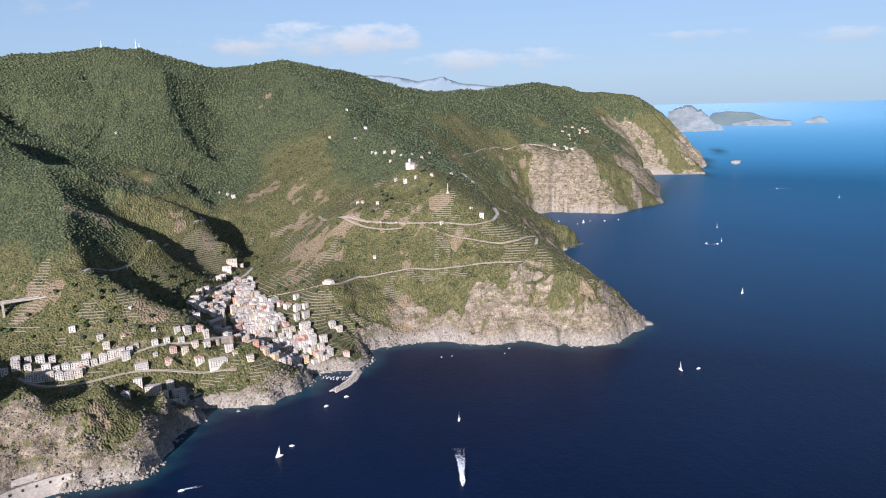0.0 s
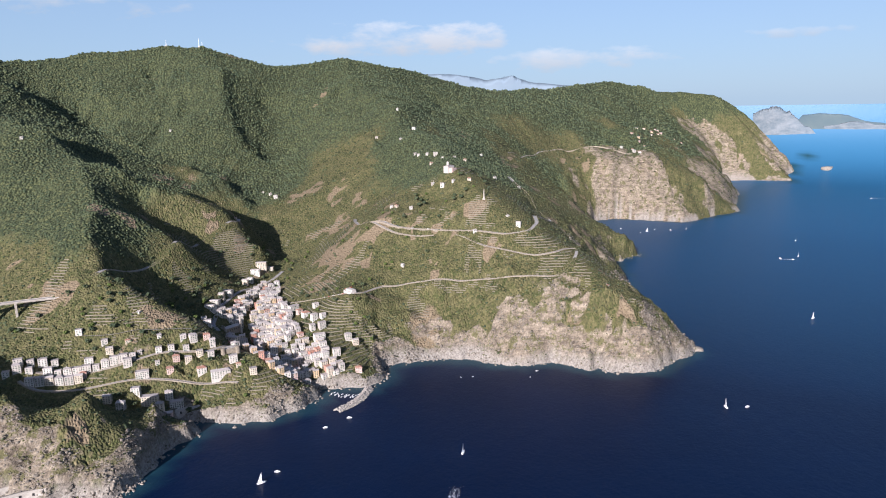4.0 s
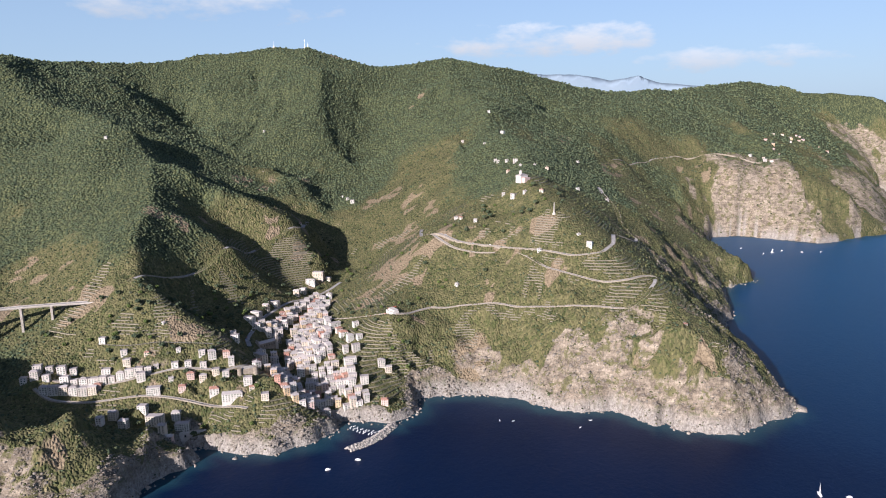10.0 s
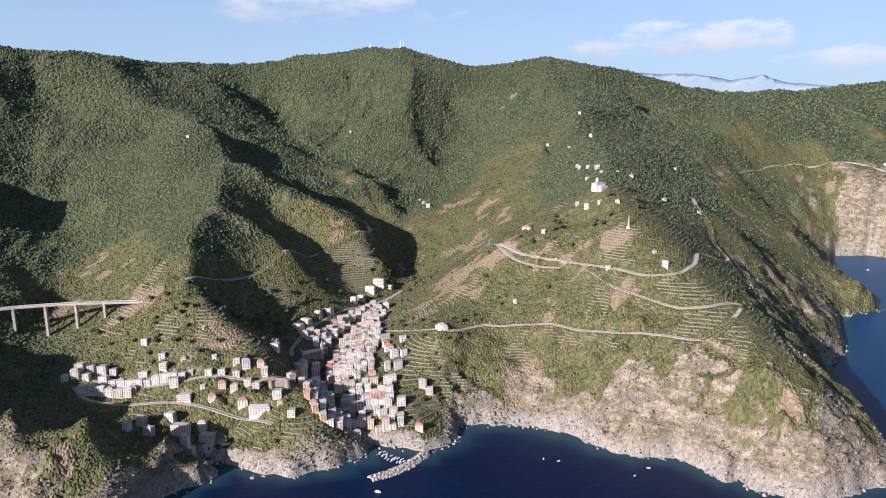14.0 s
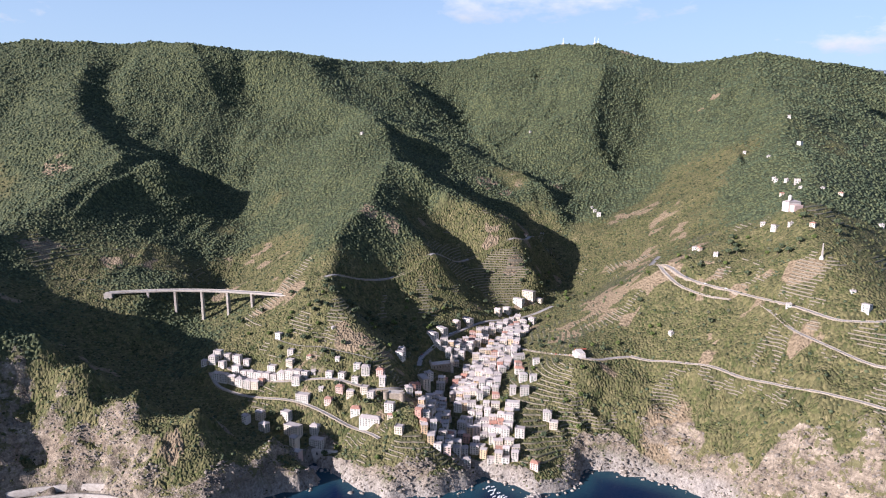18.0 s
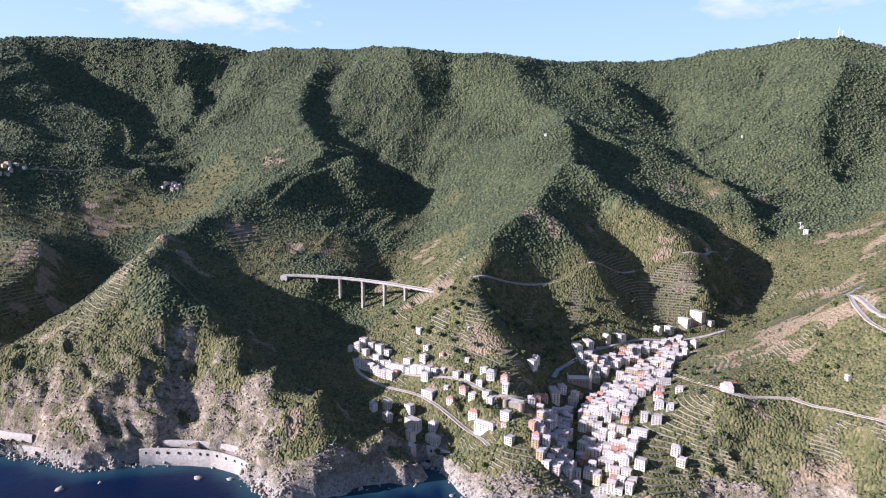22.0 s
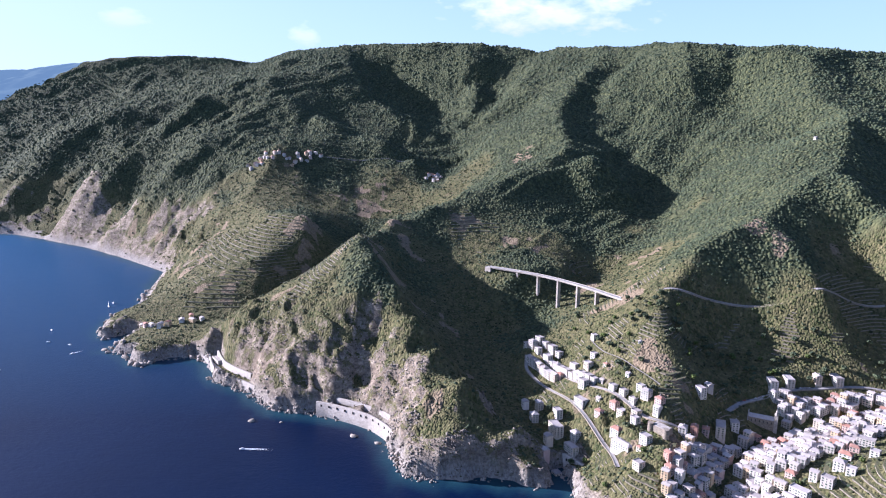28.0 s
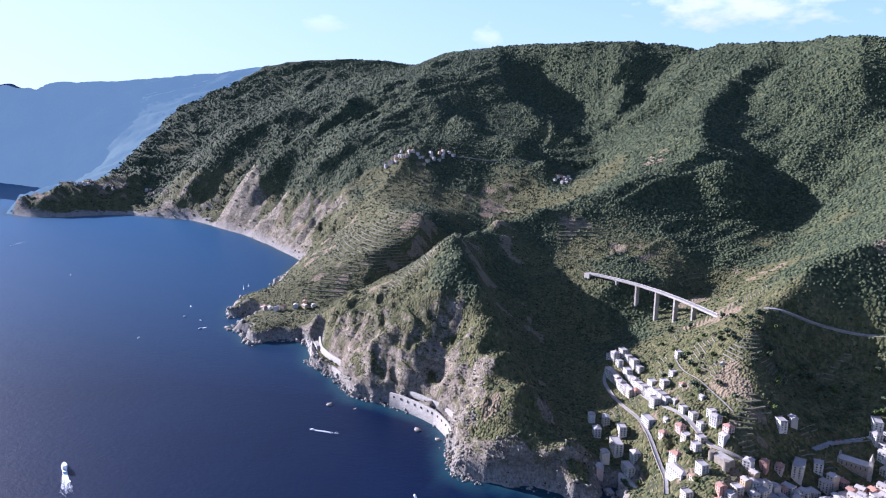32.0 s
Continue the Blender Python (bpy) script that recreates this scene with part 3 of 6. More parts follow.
INLAND_BEDS = [
    [(-2960, 620, 615), (-2727, 719, 474), (-2500, 855, 408), (-2380, 872, 380), (-2241, 895, 336), (-1979, 920, 262), (-1784, 850, 230), (-1550, 800, 165), (-1350, 730, 118), (-1150, 620, 72), (-1000, 480, 42), (-905, 395, 30), (-890, 300, 20)],
    [(-2400, 420, 470), (-2230, 520, 395), (-2120, 690, 345), (-2020, 800, 292), (-1979, 920, 262)],
    [(-1760, 500, 250), (-1640, 600, 190), (-1400, 660, 125)],
    [(-2840, 1190, 650), (-2620, 1100, 510), (-2455, 1062, 445), (-2360, 975, 376), (-2260, 915, 340)],
    [(-2660, 1370, 685), (-2450, 1310, 580), (-2275, 1226, 472), (-2190, 1095, 390), (-2085, 1000, 330), (-1985, 930, 265)],
    [(-2330, 1560, 610), (-2180, 1440, 540), (-2046, 1385, 465), (-1908, 1350, 416), (-1700, 1375, 352), (-1460, 1415, 262)],
    [(-2030, 1850, 600), (-1850, 1815, 487), (-1740, 1750, 430), (-1630, 1650, 385), (-1550, 1535, 325), (-1500, 1465, 288), (-1460, 1415, 262)],
    [(-1760, 2110, 585), (-1500, 2085, 478), (-1290, 2060, 402), (-1120, 2035, 362), (-1027, 2085, 332), (-900, 2110, 280)],
]
COAST_BEDS = [
    [(-2300, 60, 420), (-2100, -50, 330), (-1950, -110, 200), (-1800, -200, 40)],
    [(-2700, -330, 400), (-2350, -430, 270), (-2150, -480, 150), (-2000, -500, 15)],
    [(-3200, -950, 440), (-2700, -1020, 240), (-2200, -960, 40)],
    [(-300, 3050, 440), (-20, 2990, 360), (180, 2920, 195), (360, 2860, 20)],
    [(450, 3500, 330), (800, 3250, 120), (1000, 3260, 20)],
    [(800, 4300, 380), (1000, 4000, 220), (1170, 3900, 30)],
    [(-60, 2400, 300), (100, 2250, 210), (250, 2150, 110), (360, 2080, 20)],
]
BEDS = HARBOUR_BEDS + INLAND_BEDS + COAST_BEDS
# the land falls away behind the main ridge
BEHIND = [[(-6200, -4800, 200), (-6000, -2500, 250), (-5200, -900, 250), (-4700, 200, 250), (-4000, 1100, 300), (-3500, 2000, 330), (-2900, 2700, 330), (-2300, 3400, 330),
           (-1400, 3700, 330), (-500, 3950, 300), (0, 4500, 250), (500, 5200, 200), (1300, 5900, 150), (2200, 6500, 80)],
          [(-6500, 0, 100), (-5500, 2500, 100), (-3500, 4600, 100), (-800, 5600, 100), (800, 6600, 60)]]
# spot heights on the slopes
SPOTS_A = [(-1389, 2764, 617), (-697, 2911, 561), (-568, 2314, 291), (-238, 1910, 263), (-215, 1862, 267), (-103, 1705, 247), (-196, 1640, 226),
           (-257, 1629, 208), (-84, 1566, 180), (148, 1424, 122), (-72, 1446, 98), (116, 1379, 77), (25, 1409, 77), (-103, 1437, 72), (-92, 1384, 26), (-242, 1398, 119), (-195, 1525, 136),
           (-315, 1583, 140), (100, 1932, 244), (147, 1868, 192), (254, 1965, 107), (378, 2250, 20), (262, 2489, 148), (658, 3121, 209), (-647, 2057, 225)]
SPOTS_B = [(-1622, 1105, 324), (-1876, 738, 266), (-976, 214, 34), (-846, 333, 28), (-904, 398, 43), (-657, 733, 90), (-791, 697, 170), (-654, 580, 31),
           (-481, 1333, 57), (-452, 1130, 64), (-508, 1048, 42), (-421, 1092, 22), (-622, 1076, 59), (-684, 1037, 83), (-646, 1127, 112), (-520, 1376, 93), (-530, 1504, 92), (-479, 1243, 100),
           (-965, 965, 156), (255, 1359, 78), (-350, 1290, 62), (-250, 1260, 50), (-190, 1240, 25), (-590, 740, 40)]
SPOTS_D = [(-1705, 2328, 604), (-1571, 2348, 506), (-1479, 2599, 549), (-1492, 2542, 506), (-1384, 2767, 578), (-1233, 2101, 404), (-1097, 2486, 446), (-1070, 2321, 366), (-835, 2390, 302), (-717, 2222, 233), (-544, 2175, 252), (-385, 2118, 309),
           (-848, 1503, 297), (-742, 1451, 243), (-873, 2007, 268), (-1122, 1591, 344), (-1138, 1511, 270), (-976, 1512, 282), (-1302, 1475, 273), (-1423, 1822, 406), (-1454, 1674, 366), (-917, 1699, 322), (-1382, 1308, 324), (-1793, 1415, 406)]
SPOTS_E = [(-1582, 1452, 335), (-1516, 1462, 308), (-1953, 1015, 339), (-1370, 1262, 338), (-2171, 393, 414), (-2066, 550, 360), (-1855, 712, 282), (-2070, -11, 336), (-1834, -112, 174), (-1775, -201, 84), (-1374, 343, 163), (-1076, 472, 103),
           (-902, 396, 52), (-1202, 561, 128), (-325, 2972, 514), (-805, 2835, 520), (154, 1972, 224), (253, 2924, 176), (334, 2920, 77), (-1170, 940, 212), (-1353, 1150, 306)]
# the shaded lee of the headland
SPOTS_C = [(-890, 800, 160), (-840, 805, 148), (-790, 825, 130), (-730, 850, 106), (-660, 880, 80), (-590, 915, 58), (-525, 948, 48), (-900, 890, 122), (-800, 890, 94), (-700, 925, 64), (-610, 960, 44), (-475, 968, 44),
           (-970, 850, 165), (-1040, 875, 176), (-1110, 965, 186), (-1010, 960, 158), (-820, 985, 68), (-890, 985, 112), (-850, 1045, 86), (-937, 1000, 152), (-920, 1026, 146), (-890, 1066, 118), (-773, 1160, 130), (-940, 1080, 148), (-960, 1130, 150), (-440, 1262, 55), (-400, 1230, 44), (-560, 1290, 98), (-620, 1320, 108), (-590, 1268, 116), (-1200, 1060, 228), (-1100, 1150, 182), (-1320, 1180, 278)]


def inside(x, y, ring):
    odd = np.zeros(x.shape, bool)
    for (ax, ay), (bx, by) in zip(ring, ring[1:] + ring[:1]):
        cut = (ay > y) != (by > y)
        odd ^= cut & (x < (bx - ax) * (y - ay) / (by - ay + 1e-9) + ax)
    return odd


def off_line(x, y, line):
    best = np.full(x.shape, 1e9)
    for (ax, ay), (bx, by) in zip(line, line[1:]):
        dx, dy = bx - ax, by - ay
        t = np.clip(((x - ax) * dx + (y - ay) * dy) / (dx * dx + dy * dy), 0, 1)
        best = np.minimum(best, (x - ax - t * dx) ** 2 + (y - ay - t * dy) ** 2)
    return np.sqrt(best)


def along(line, step):
    pts = []
    for a, b in zip(line, line[1:]):
        n = max(1, round(math.dist(a[:2], b[:2]) / step))
        pts += [[p + (q - p) * i / n for p, q in zip(a, b)] for i in range(n)]
    return pts + [list(line[-1])]


def shore_height(x, y):
    if x < -1100:
        return 4.0
    if -190 < x < 60 and y < 1420:
        return 3.0
    return 14.0


knots = []
for line in CRESTS + BEDS + BEHIND:
    knots += along(line, 65.0 if abs(line[-1][0] + 500) < 900 else 90.0)
for x, y in along(SHORE, 60.0):
    knots.append([x, y, shore_height(x, y)])
knots = np.array(knots + [list(p) for p in SPOTS_A + SPOTS_B + SPOTS_C + SPOTS_D + SPOTS_E])
_, first = np.unique(np.round(knots[:, :2] / 12), axis=0, return_index=True)
knots = knots[np.sort(first)]
span = np.hypot(knots[:, None, 0] - knots[None, :, 0], knots[:, None, 1] - knots[None, :, 1])
n = len(knots)
system = np.zeros((n + 3, n + 3))
system[:n, :n] = -span + 5.0 * np.eye(n)
system[:n, n], system[:n, n + 1], system[:n, n + 2] = 1, knots[:, 0] / 1000, knots[:, 1] / 1000
system[n:, :n] = system[:n, n:].T
weights = np.linalg.solve(system, np.concatenate([knots[:, 2], [0, 0, 0]]))


def lay(x, y):
    z = weights[n] + weights[n + 1] * x / 1000 + weights[n + 2] * y / 1000
    for kx, ky, w in zip(knots[:, 0], knots[:, 1], weights[:n]):
        z -= w * np.hypot(x - kx, y - ky)
    return z


def spread(lo, fine_lo, fine_hi, hi, step, grow):
    mid = list(np.arange(fine_lo, fine_hi + 1e-6, step))
    s = step
    while mid[-1] < hi:
        s *= grow
        mid.append(mid[-1] + min(s, 26))
    s, left = step, [fine_lo]
    while left[-1] > lo:
        s *= grow
        left.append(left[-1] - min(s, 26))
    return np.array(left[:0:-1] + mid)


GX = spread(-6000, -1150, 470, 2700, 5.0, 1.011)
GY = spread(-4900, 520, 1720, 6000, 5.0, 1.011)
TX, TY = np.meshgrid(GX, GY)
base = lay(TX.ravel(), TY.ravel()).reshape(TX.shape)


def off_lines(x, y, lines):
    best = np.full(x.shape, 1e9)
    for line in lines:
        best = np.minimum(best, off_line(x, y, [p[:2] for p in line]))
    return best


out = np.where(inside(TX, TY, SHORE + INLAND), 1.0, -1.0) * off_line(TX, TY, SHORE)
rocky = out + 7 * gullies(TX, TY, 46, 3, 40) - 5 + 3.0 * fbm(TX, TY, 12, 2, 47)
rocky = np.where(TX < -1150, out, rocky)
inland = smooth(60, 420, out)
# flanks sag between crest and stream bed, so that the crests stand sharp
near_crest, near_bed = off_lines(TX[::2, ::2], TY[::2, ::2], CRESTS), off_lines(TX[::2, ::2], TY[::2, ::2], BEDS)
near_crest, near_bed = (np.repeat(np.repeat(f, 2, 0), 2, 1)[:TX.shape[0], :TX.shape[1]] for f in (near_crest, near_bed))
for _ in range(2):
    for f in (near_crest, near_bed):
        f[1:-1] = 0.25 * f[:-2] + 0.5 * f[1:-1] + 0.25 * f[2:]
        f[:, 1:-1] = 0.25 * f[:, :-2] + 0.5 * f[:, 1:-1] + 0.25 * f[:, 2:]
stream = near_bed.copy()
near_bed = np.minimum(near_bed, np.maximum(out, 1.0))
sag = 15 * (1 - np.exp(-near_crest / 85)) * near_bed / (near_bed + near_crest + 1)
sag *= smooth(90, 260, out) * smooth(-700, 200, TY) * (1 - 0.8 * smooth(-760, -600, TX) * (1 - smooth(1900, 2300, TY)))
sag *= 1 - np.exp(-((TX + 900) ** 2 + (TY - 1080) ** 2) / 170 ** 2)
base = np.maximum(base - sag + 7 * np.exp(-near_crest / 28) * smooth(150, 350, out), np.minimum(base, 12.0))


def beside(x, y, line):
    """How far along a line, and how far off it, each point lies."""
    best, where, run = np.full(x.shape, 1e18), np.zeros(x.shape), 0.0
    for (ax, ay, *_), (bx, by, *_) in zip(line, line[1:]):
        dx, dy = bx - ax, by - ay
        t = np.clip(((x - ax) * dx + (y - ay) * dy) / (dx * dx + dy * dy), 0, 1)
        d = (x - ax - t * dx) ** 2 + (y - ay - t * dy) ** 2
        closer = d < best
        best, where = np.where(closer, d, best), np.where(closer, run + t * math.hypot(dx, dy), where)
        run += math.hypot(dx, dy)
    return where, np.sqrt(best)


WX, WY = TX + 30 * fbm(TX, TY, 110, 2, 51), TY + 30 * fbm(TX, TY, 110, 2, 57)
rib, off_ridge = beside(TX, TY, CRESTS[0])
rib = rib + 60 * fbm(TX, TY, 400, 2, 61)
spurs = (9 * gullies(rib, 0.3 * off_ridge, 190, 3, 63) + 6 * gullies(rib, 0.35 * off_ridge, 70, 2, 67)) * smooth(60, 320, off_ridge) * (1 - smooth(1100, 1700, off_ridge))
relief = inland * (7 * gullies(WX, WY, 300, 3, 3) + 5 * fbm(TX, TY, 120, 3, 9)) * smooth(60, 300, base) + spurs * inland
near_sea = smooth(0, 30, out) * (1 - smooth(90, 240, out))
crag = near_sea * (9 * gullies(WX, WY, 62, 3, 21) + 5 * gullies(WX, WY, 19, 2, 25))
crag *= smooth(0.45, 0.9, np.hypot(*np.gradient(base, GY, GX)))
# ribs down the western shore's slopes, and slides on the eastern cliffs
WESTERN = (1 - smooth(-1500, -1350, TX)) * (1 - smooth(150, 420, TY)) * smooth(10, 90, out) * (1 - smooth(700, 1200, out))
EASTERN = smooth(2450, 2750, TY) * smooth(50, 250, TX)
shore_run, _ = beside(TX, TY, SHORE)
shore_run = shore_run + 25 * fbm(TX, TY, 120, 3, 19)
crag += WESTERN * (13 * gullies(shore_run, 0.25 * out, 150, 2, 23) + 7 * gullies(shore_run, 0.4 * out, 48, 3, 27))
slides = gullies(shore_run, 0.3 * out, 210, 3, 31)
crag += EASTERN * smooth(4, 50, out) * (1 - smooth(260, 520, out)) * (14 * slides + 6 * gullies(shore_run, 0.4 * out, 50, 3, 37))
H = np.maximum(base, 2.0) + relief + crag + 0.5 * fbm(TX, TY, 14, 2, 33)
# the cleft through the cape
H -= 24 * np.exp(-(off_line(TX, TY, [(221, 1300), (231, 1335), (246, 1346), (262, 1354)]) / 5.5) ** 2)
H = np.where(rocky > 0, np.maximum(H * smooth(0, 9, rocky) + 2.5, 0.6), -4 + 0.25 * np.maximum(rocky, -60))

# the railway station's shelf above the sea
SHELF = off_line(TX, TY, [(-817, 454), (-788, 467), (-757, 483), (-726, 513), (-698, 551)])
H = np.where((SHELF < 24) & (H > 8), np.minimum(H, 8.3 + 3.2 * np.maximum(SHELF - 9, 0)), H)


def height(x, y):
    x, y = np.atleast_1d(np.asarray(x, float)), np.atleast_1d(np.asarray(y, float))
    i = np.clip(np.searchsorted(GX, x) - 1, 0, len(GX) - 2)
    j = np.clip(np.searchsorted(GY, y) - 1, 0, len(GY) - 2)
    u, v = (x - GX[i]) / (GX[i + 1] - GX[i]), (y - GY[j]) / (GY[j + 1] - GY[j])
    return (H[j, i] * (1 - u) + H[j, i + 1] * u) * (1 - v) + (H[j + 1, i] * (1 - u) + H[j + 1, i + 1] * u) * v


# ---- roads: benches cut into the slope ----
ROADS = {
    "coast_road": (6.5, [(-193, 1461), (-140, 1472), (-92, 1475), (6, 1461), (60, 1452), (109, 1444), (166, 1441), (192, 1471), (205, 1520), (204, 1545), (192, 1538), (163, 1508), (124, 1495), (61, 1512), (17, 1524), (-51, 1571)]),
    "pass_road": (8.0, [(-330, 1800), (-322, 1770), (-295, 1700), (-269, 1662), (-197, 1615), (-146, 1605), (-97, 1598), (-53, 1580), (-17, 1566), (60, 1545), (110, 1560), (125, 1610), (118, 1680), (150, 1740), (160, 1800), (120, 1860), (110, 1920), (70, 2000), (40, 2100)]),
    "loop_road": (6.0, [(-255, 1650), (-230, 1622), (-193, 1599), (-143, 1588), (-100, 1585)]),
    "valley_road": (9.0, [(-681, 1211), (-668, 1250), (-666, 1320), (-660, 1391), (-641, 1446), (-648, 1527), (-653, 1600), (-622, 1658), (-604, 1718), (-632, 1790), (-690, 1900)]),
    "upper_street": (8.0, [(-468, 1280), (-493, 1309), (-506, 1357), (-514, 1408), (-516, 1450), (-513, 1497), (-495, 1558), (-477, 1608), (-473, 1650)]),
    "hill_street": (6.5, [(-421, 1466), (-375, 1447), (-335, 1430), (-300, 1412), (-268, 1402), (-240, 1396), (-222, 1410), (-212, 1438), (-193, 1461)]),
    "station_road": (5.5, [(-677, 1026), (-648, 1022), (-612, 1036), (-570, 1056), (-527, 1075), (-487, 1086), (-444, 1095), (-404, 1105), (-357, 1103)]),
    "castle_street": (6.5, [(-665, 1050), (-619, 1072), (-556, 1088), (-515, 1112), (-494, 1128), (-466, 1141), (-430, 1154), (-411, 1172), (-408, 1196)]),
    "eastern_road": (9.0, [(31, 2752), (95, 2930), (164, 3075), (247, 3170), (340, 3192), (433, 3184), (532, 3155), (620, 3230)]),
    "castle_path": (2.6, [(-645, 1124), (-610, 1128), (-579, 1134), (-528, 1160), (-470, 1184)]),
    "village_lane": (7.0, [(-1850, 470), (-1860, 560), (-1876, 680), (-1880, 740), (-1900, 800)]),
}


def ease(line, step):
    """A smooth run of points along a bent line."""
    pts = np.array(along(line, step))
    for _ in range(3):
        pts[1:-1] = 0.25 * pts[:-2] + 0.5 * pts[1:-1] + 0.25 * pts[2:]
    return pts


BENCH = {}
for road, (wide, line) in ROADS.items():
    pts = ease(line, 6.0)
    zs = height(pts[:, 0], pts[:, 1])
    for _ in range(14):
        zs[1:-1] = 0.25 * zs[:-2] + 0.5 * zs[1:-1] + 0.25 * zs[2:]
    BENCH[road] = np.column_stack([pts, zs])
    for px, py, pz in BENCH[road]:
        i0, i1 = np.searchsorted(GX, (px - 16, px + 16))
        j0, j1 = np.searchsorted(GY, (py - 16, py + 16))
        gap = np.hypot(TX[j0:j1, i0:i1] - px, TY[j0:j1, i0:i1] - py)
        near = 1 - smooth(wide * 0.5 + 1.5, wide * 0.5 + 7, gap)
        H[j0:j1, i0:i1] = H[j0:j1, i0:i1] * (1 - near) + (pz - 0.9) * near


def grid_mesh(name, px, py, pz, only=None):
    rows, cols = px.shape
    idx = np.arange(rows * cols).reshape(rows, cols)
    quads = np.stack([idx[:-1, :-1], idx[:-1, 1:], idx[1:, 1:], idx[1:, :-1]], -1).reshape(-1, 4)
    if only is not None:
        quads = quads[only.ravel()]
    return mesh_of(name, np.stack([px, py, pz], -1).reshape(-1, 3), quads, True)


def mesh_of(name, verts, faces, smooth_shade=False):
    """A mesh from an array of corners and an array of faces of one size."""
    me = bpy.data.meshes.new(name)
    faces = np.asarray(faces)
    me.vertices.add(len(verts))
    me.vertices.foreach_set("co", np.asarray(verts, np.float32).ravel())
    me.loops.add(faces.size)
    me.loops.foreach_set("vertex_index", faces.astype(np.int32).ravel())
    me.polygons.add(len(faces))
    me.polygons.foreach_set("loop_start", np.arange(0, faces.size, faces.shape[1], dtype=np.int32))
    if smooth_shade:
        me.polygons.foreach_set("use_smooth", np.ones(len(faces), bool))
    me.update(calc_edges=True)
    return me


def sheet_value(me, name, values):
    me.attributes.new(name, "FLOAT", "POINT").data.foreach_set("value", np.asarray(values, np.float32).ravel())


# what covers the land
STEEP = np.hypot(*np.gradient(base, GY, GX))
BARE = np.hypot(*np.gradient(H, GY, GX))
patchy = fbm(TX, TY, 90, 4, 71)
cliff = smooth(0.62, 1.05, STEEP + 0.22 * patchy) * (1 - smooth(110, 230, out + 40 * patchy)) * smooth(-0.25, 0.35, patchy + 0.75 * (1 - smooth(20, 110, out)))
ROCK = np.clip(np.maximum(cliff * smooth(0.5, 1.1, BARE + 0.2 * patchy), (1 - smooth(14, 34, out + 12 * patchy)) * smooth(0.3, 0.7, BARE)), 0, 1)
ROCK = np.maximum(ROCK, (1 - smooth(4, 12, rocky)) * (out < 60))
# scrub holds on the headland's upper slope, either side of the bare chute
chute = np.exp(-(off_line(TX, TY, [(-716, 792), (-690, 775), (-660, 762), (-610, 748)]) / 26) ** 2)
ROCK *= 1 - 0.5 * smooth(60, 115, H + 30 * patchy) * (1 - chute) * (TX < -560) * (TX > -1100) * (TY > 420) * (TY < 830)
ROCK *= 1 - 0.65 * smooth(1900, 2300, TY) * smooth(-0.35, 0.25, fbm(TX, TY, 70, 4, 77))
ROCK = np.maximum(ROCK, 0.95 * EASTERN * smooth(0.1, 0.7, slides + 0.5 * patchy) * (1 - smooth(150, 330, out + 60 * patchy)))
landslip = np.exp(-((TX + 95) / 38) ** 2 - ((TY - 1392) / 48) ** 2)
WOODED = smooth(-0.25, 0.3, fbm(TX, TY, 240, 4, 81) + (base - 275 + 60 * (1 - smooth(-800, -550, TX)) * smooth(700, 1100, TY)) / 140 - 0.6 * ROCK + 0.9 * WESTERN - 0.75 * np.exp(-((TX + 820) / 230) ** 2 - ((TY - 1560) / 260) ** 2) - 0.5 * smooth(-900, -500, TX) * (1 - smooth(1500, 1900, TY - 900 * smooth(-100, 60, TX)))
                + 0.9 * np.exp(-stream / 50) * smooth(40, 90, out) * (1 - smooth(-480, -430, TX) * (1 - smooth(1500, 1650, TY))) + 0.8 * np.exp(-((TX + 850) / 150) ** 2 - ((TY - 1130) / 130) ** 2))
vines = smooth(0.12, 0.3, fbm(TX, TY, 130, 3, 91)) * smooth(20, 60, base) * (1 - smooth(240, 330, base)) * (1 - WOODED) * (1 - ROCK)
for sx, sy, wide, deep in ((-683, 2860, 22, 30), (-684, 2745, 34, 26), (-686, 2805, 14, 50), (-1397, 2756, 60, 22), (-1119, 2985, 40, 25), (-732, 1463, 34, 26), (-780, 1430, 30, 24), (-890, 1950, 62, 48), (-560, 1683, 22, 40),
                         (-846, 2160, 30, 22), (-20, 1614, 42, 26), (-125, 2640, 30, 130), (-142, 2570, 55, 40), (-1250, 545, 60, 45), (-1640, 1120, 70, 40), (-1500, 1215, 40, 30), (-334, 1492, 45, 28), (40, 2600, 40, 120), (-330, 1612, 45, 30)):
    landslip = np.maximum(landslip, np.exp(-(((TX - sx) / wide) ** 2 + ((TY - sy) / deep) ** 2) ** 2) * smooth(-0.4, 0.2, fbm(TX, TY, 40, 3, 15)))
SOIL = np.clip(0.75 * vines * smooth(-0.1, 0.5, fbm(TX, TY, 32, 3, 95)) + 0.9 * landslip, 0, 1)
FAR_EDGE = 4700.0
EDGE_X, EDGE_Y = [p[0] for p in WEST_EDGE], [p[1] for p in WEST_EDGE]


def this_side(x, y):
    """East of the last crest before the hazy western hills."""
    return y > np.interp(x, EDGE_X, EDGE_Y) - 25


cells = (np.hypot(TX - MID[0], TY - MID[1]) < FAR_EDGE)[:-1, :-1] & this_side(TX, TY)[:-1, :-1]
terrain = new("ground", grid_mesh("ground", *fold(TX, TY, H), cells))
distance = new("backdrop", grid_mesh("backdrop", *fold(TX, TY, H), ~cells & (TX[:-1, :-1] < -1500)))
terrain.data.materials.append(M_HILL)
# this material glows blue in place of haze in the air
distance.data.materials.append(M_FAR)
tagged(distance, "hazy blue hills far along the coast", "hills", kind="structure")
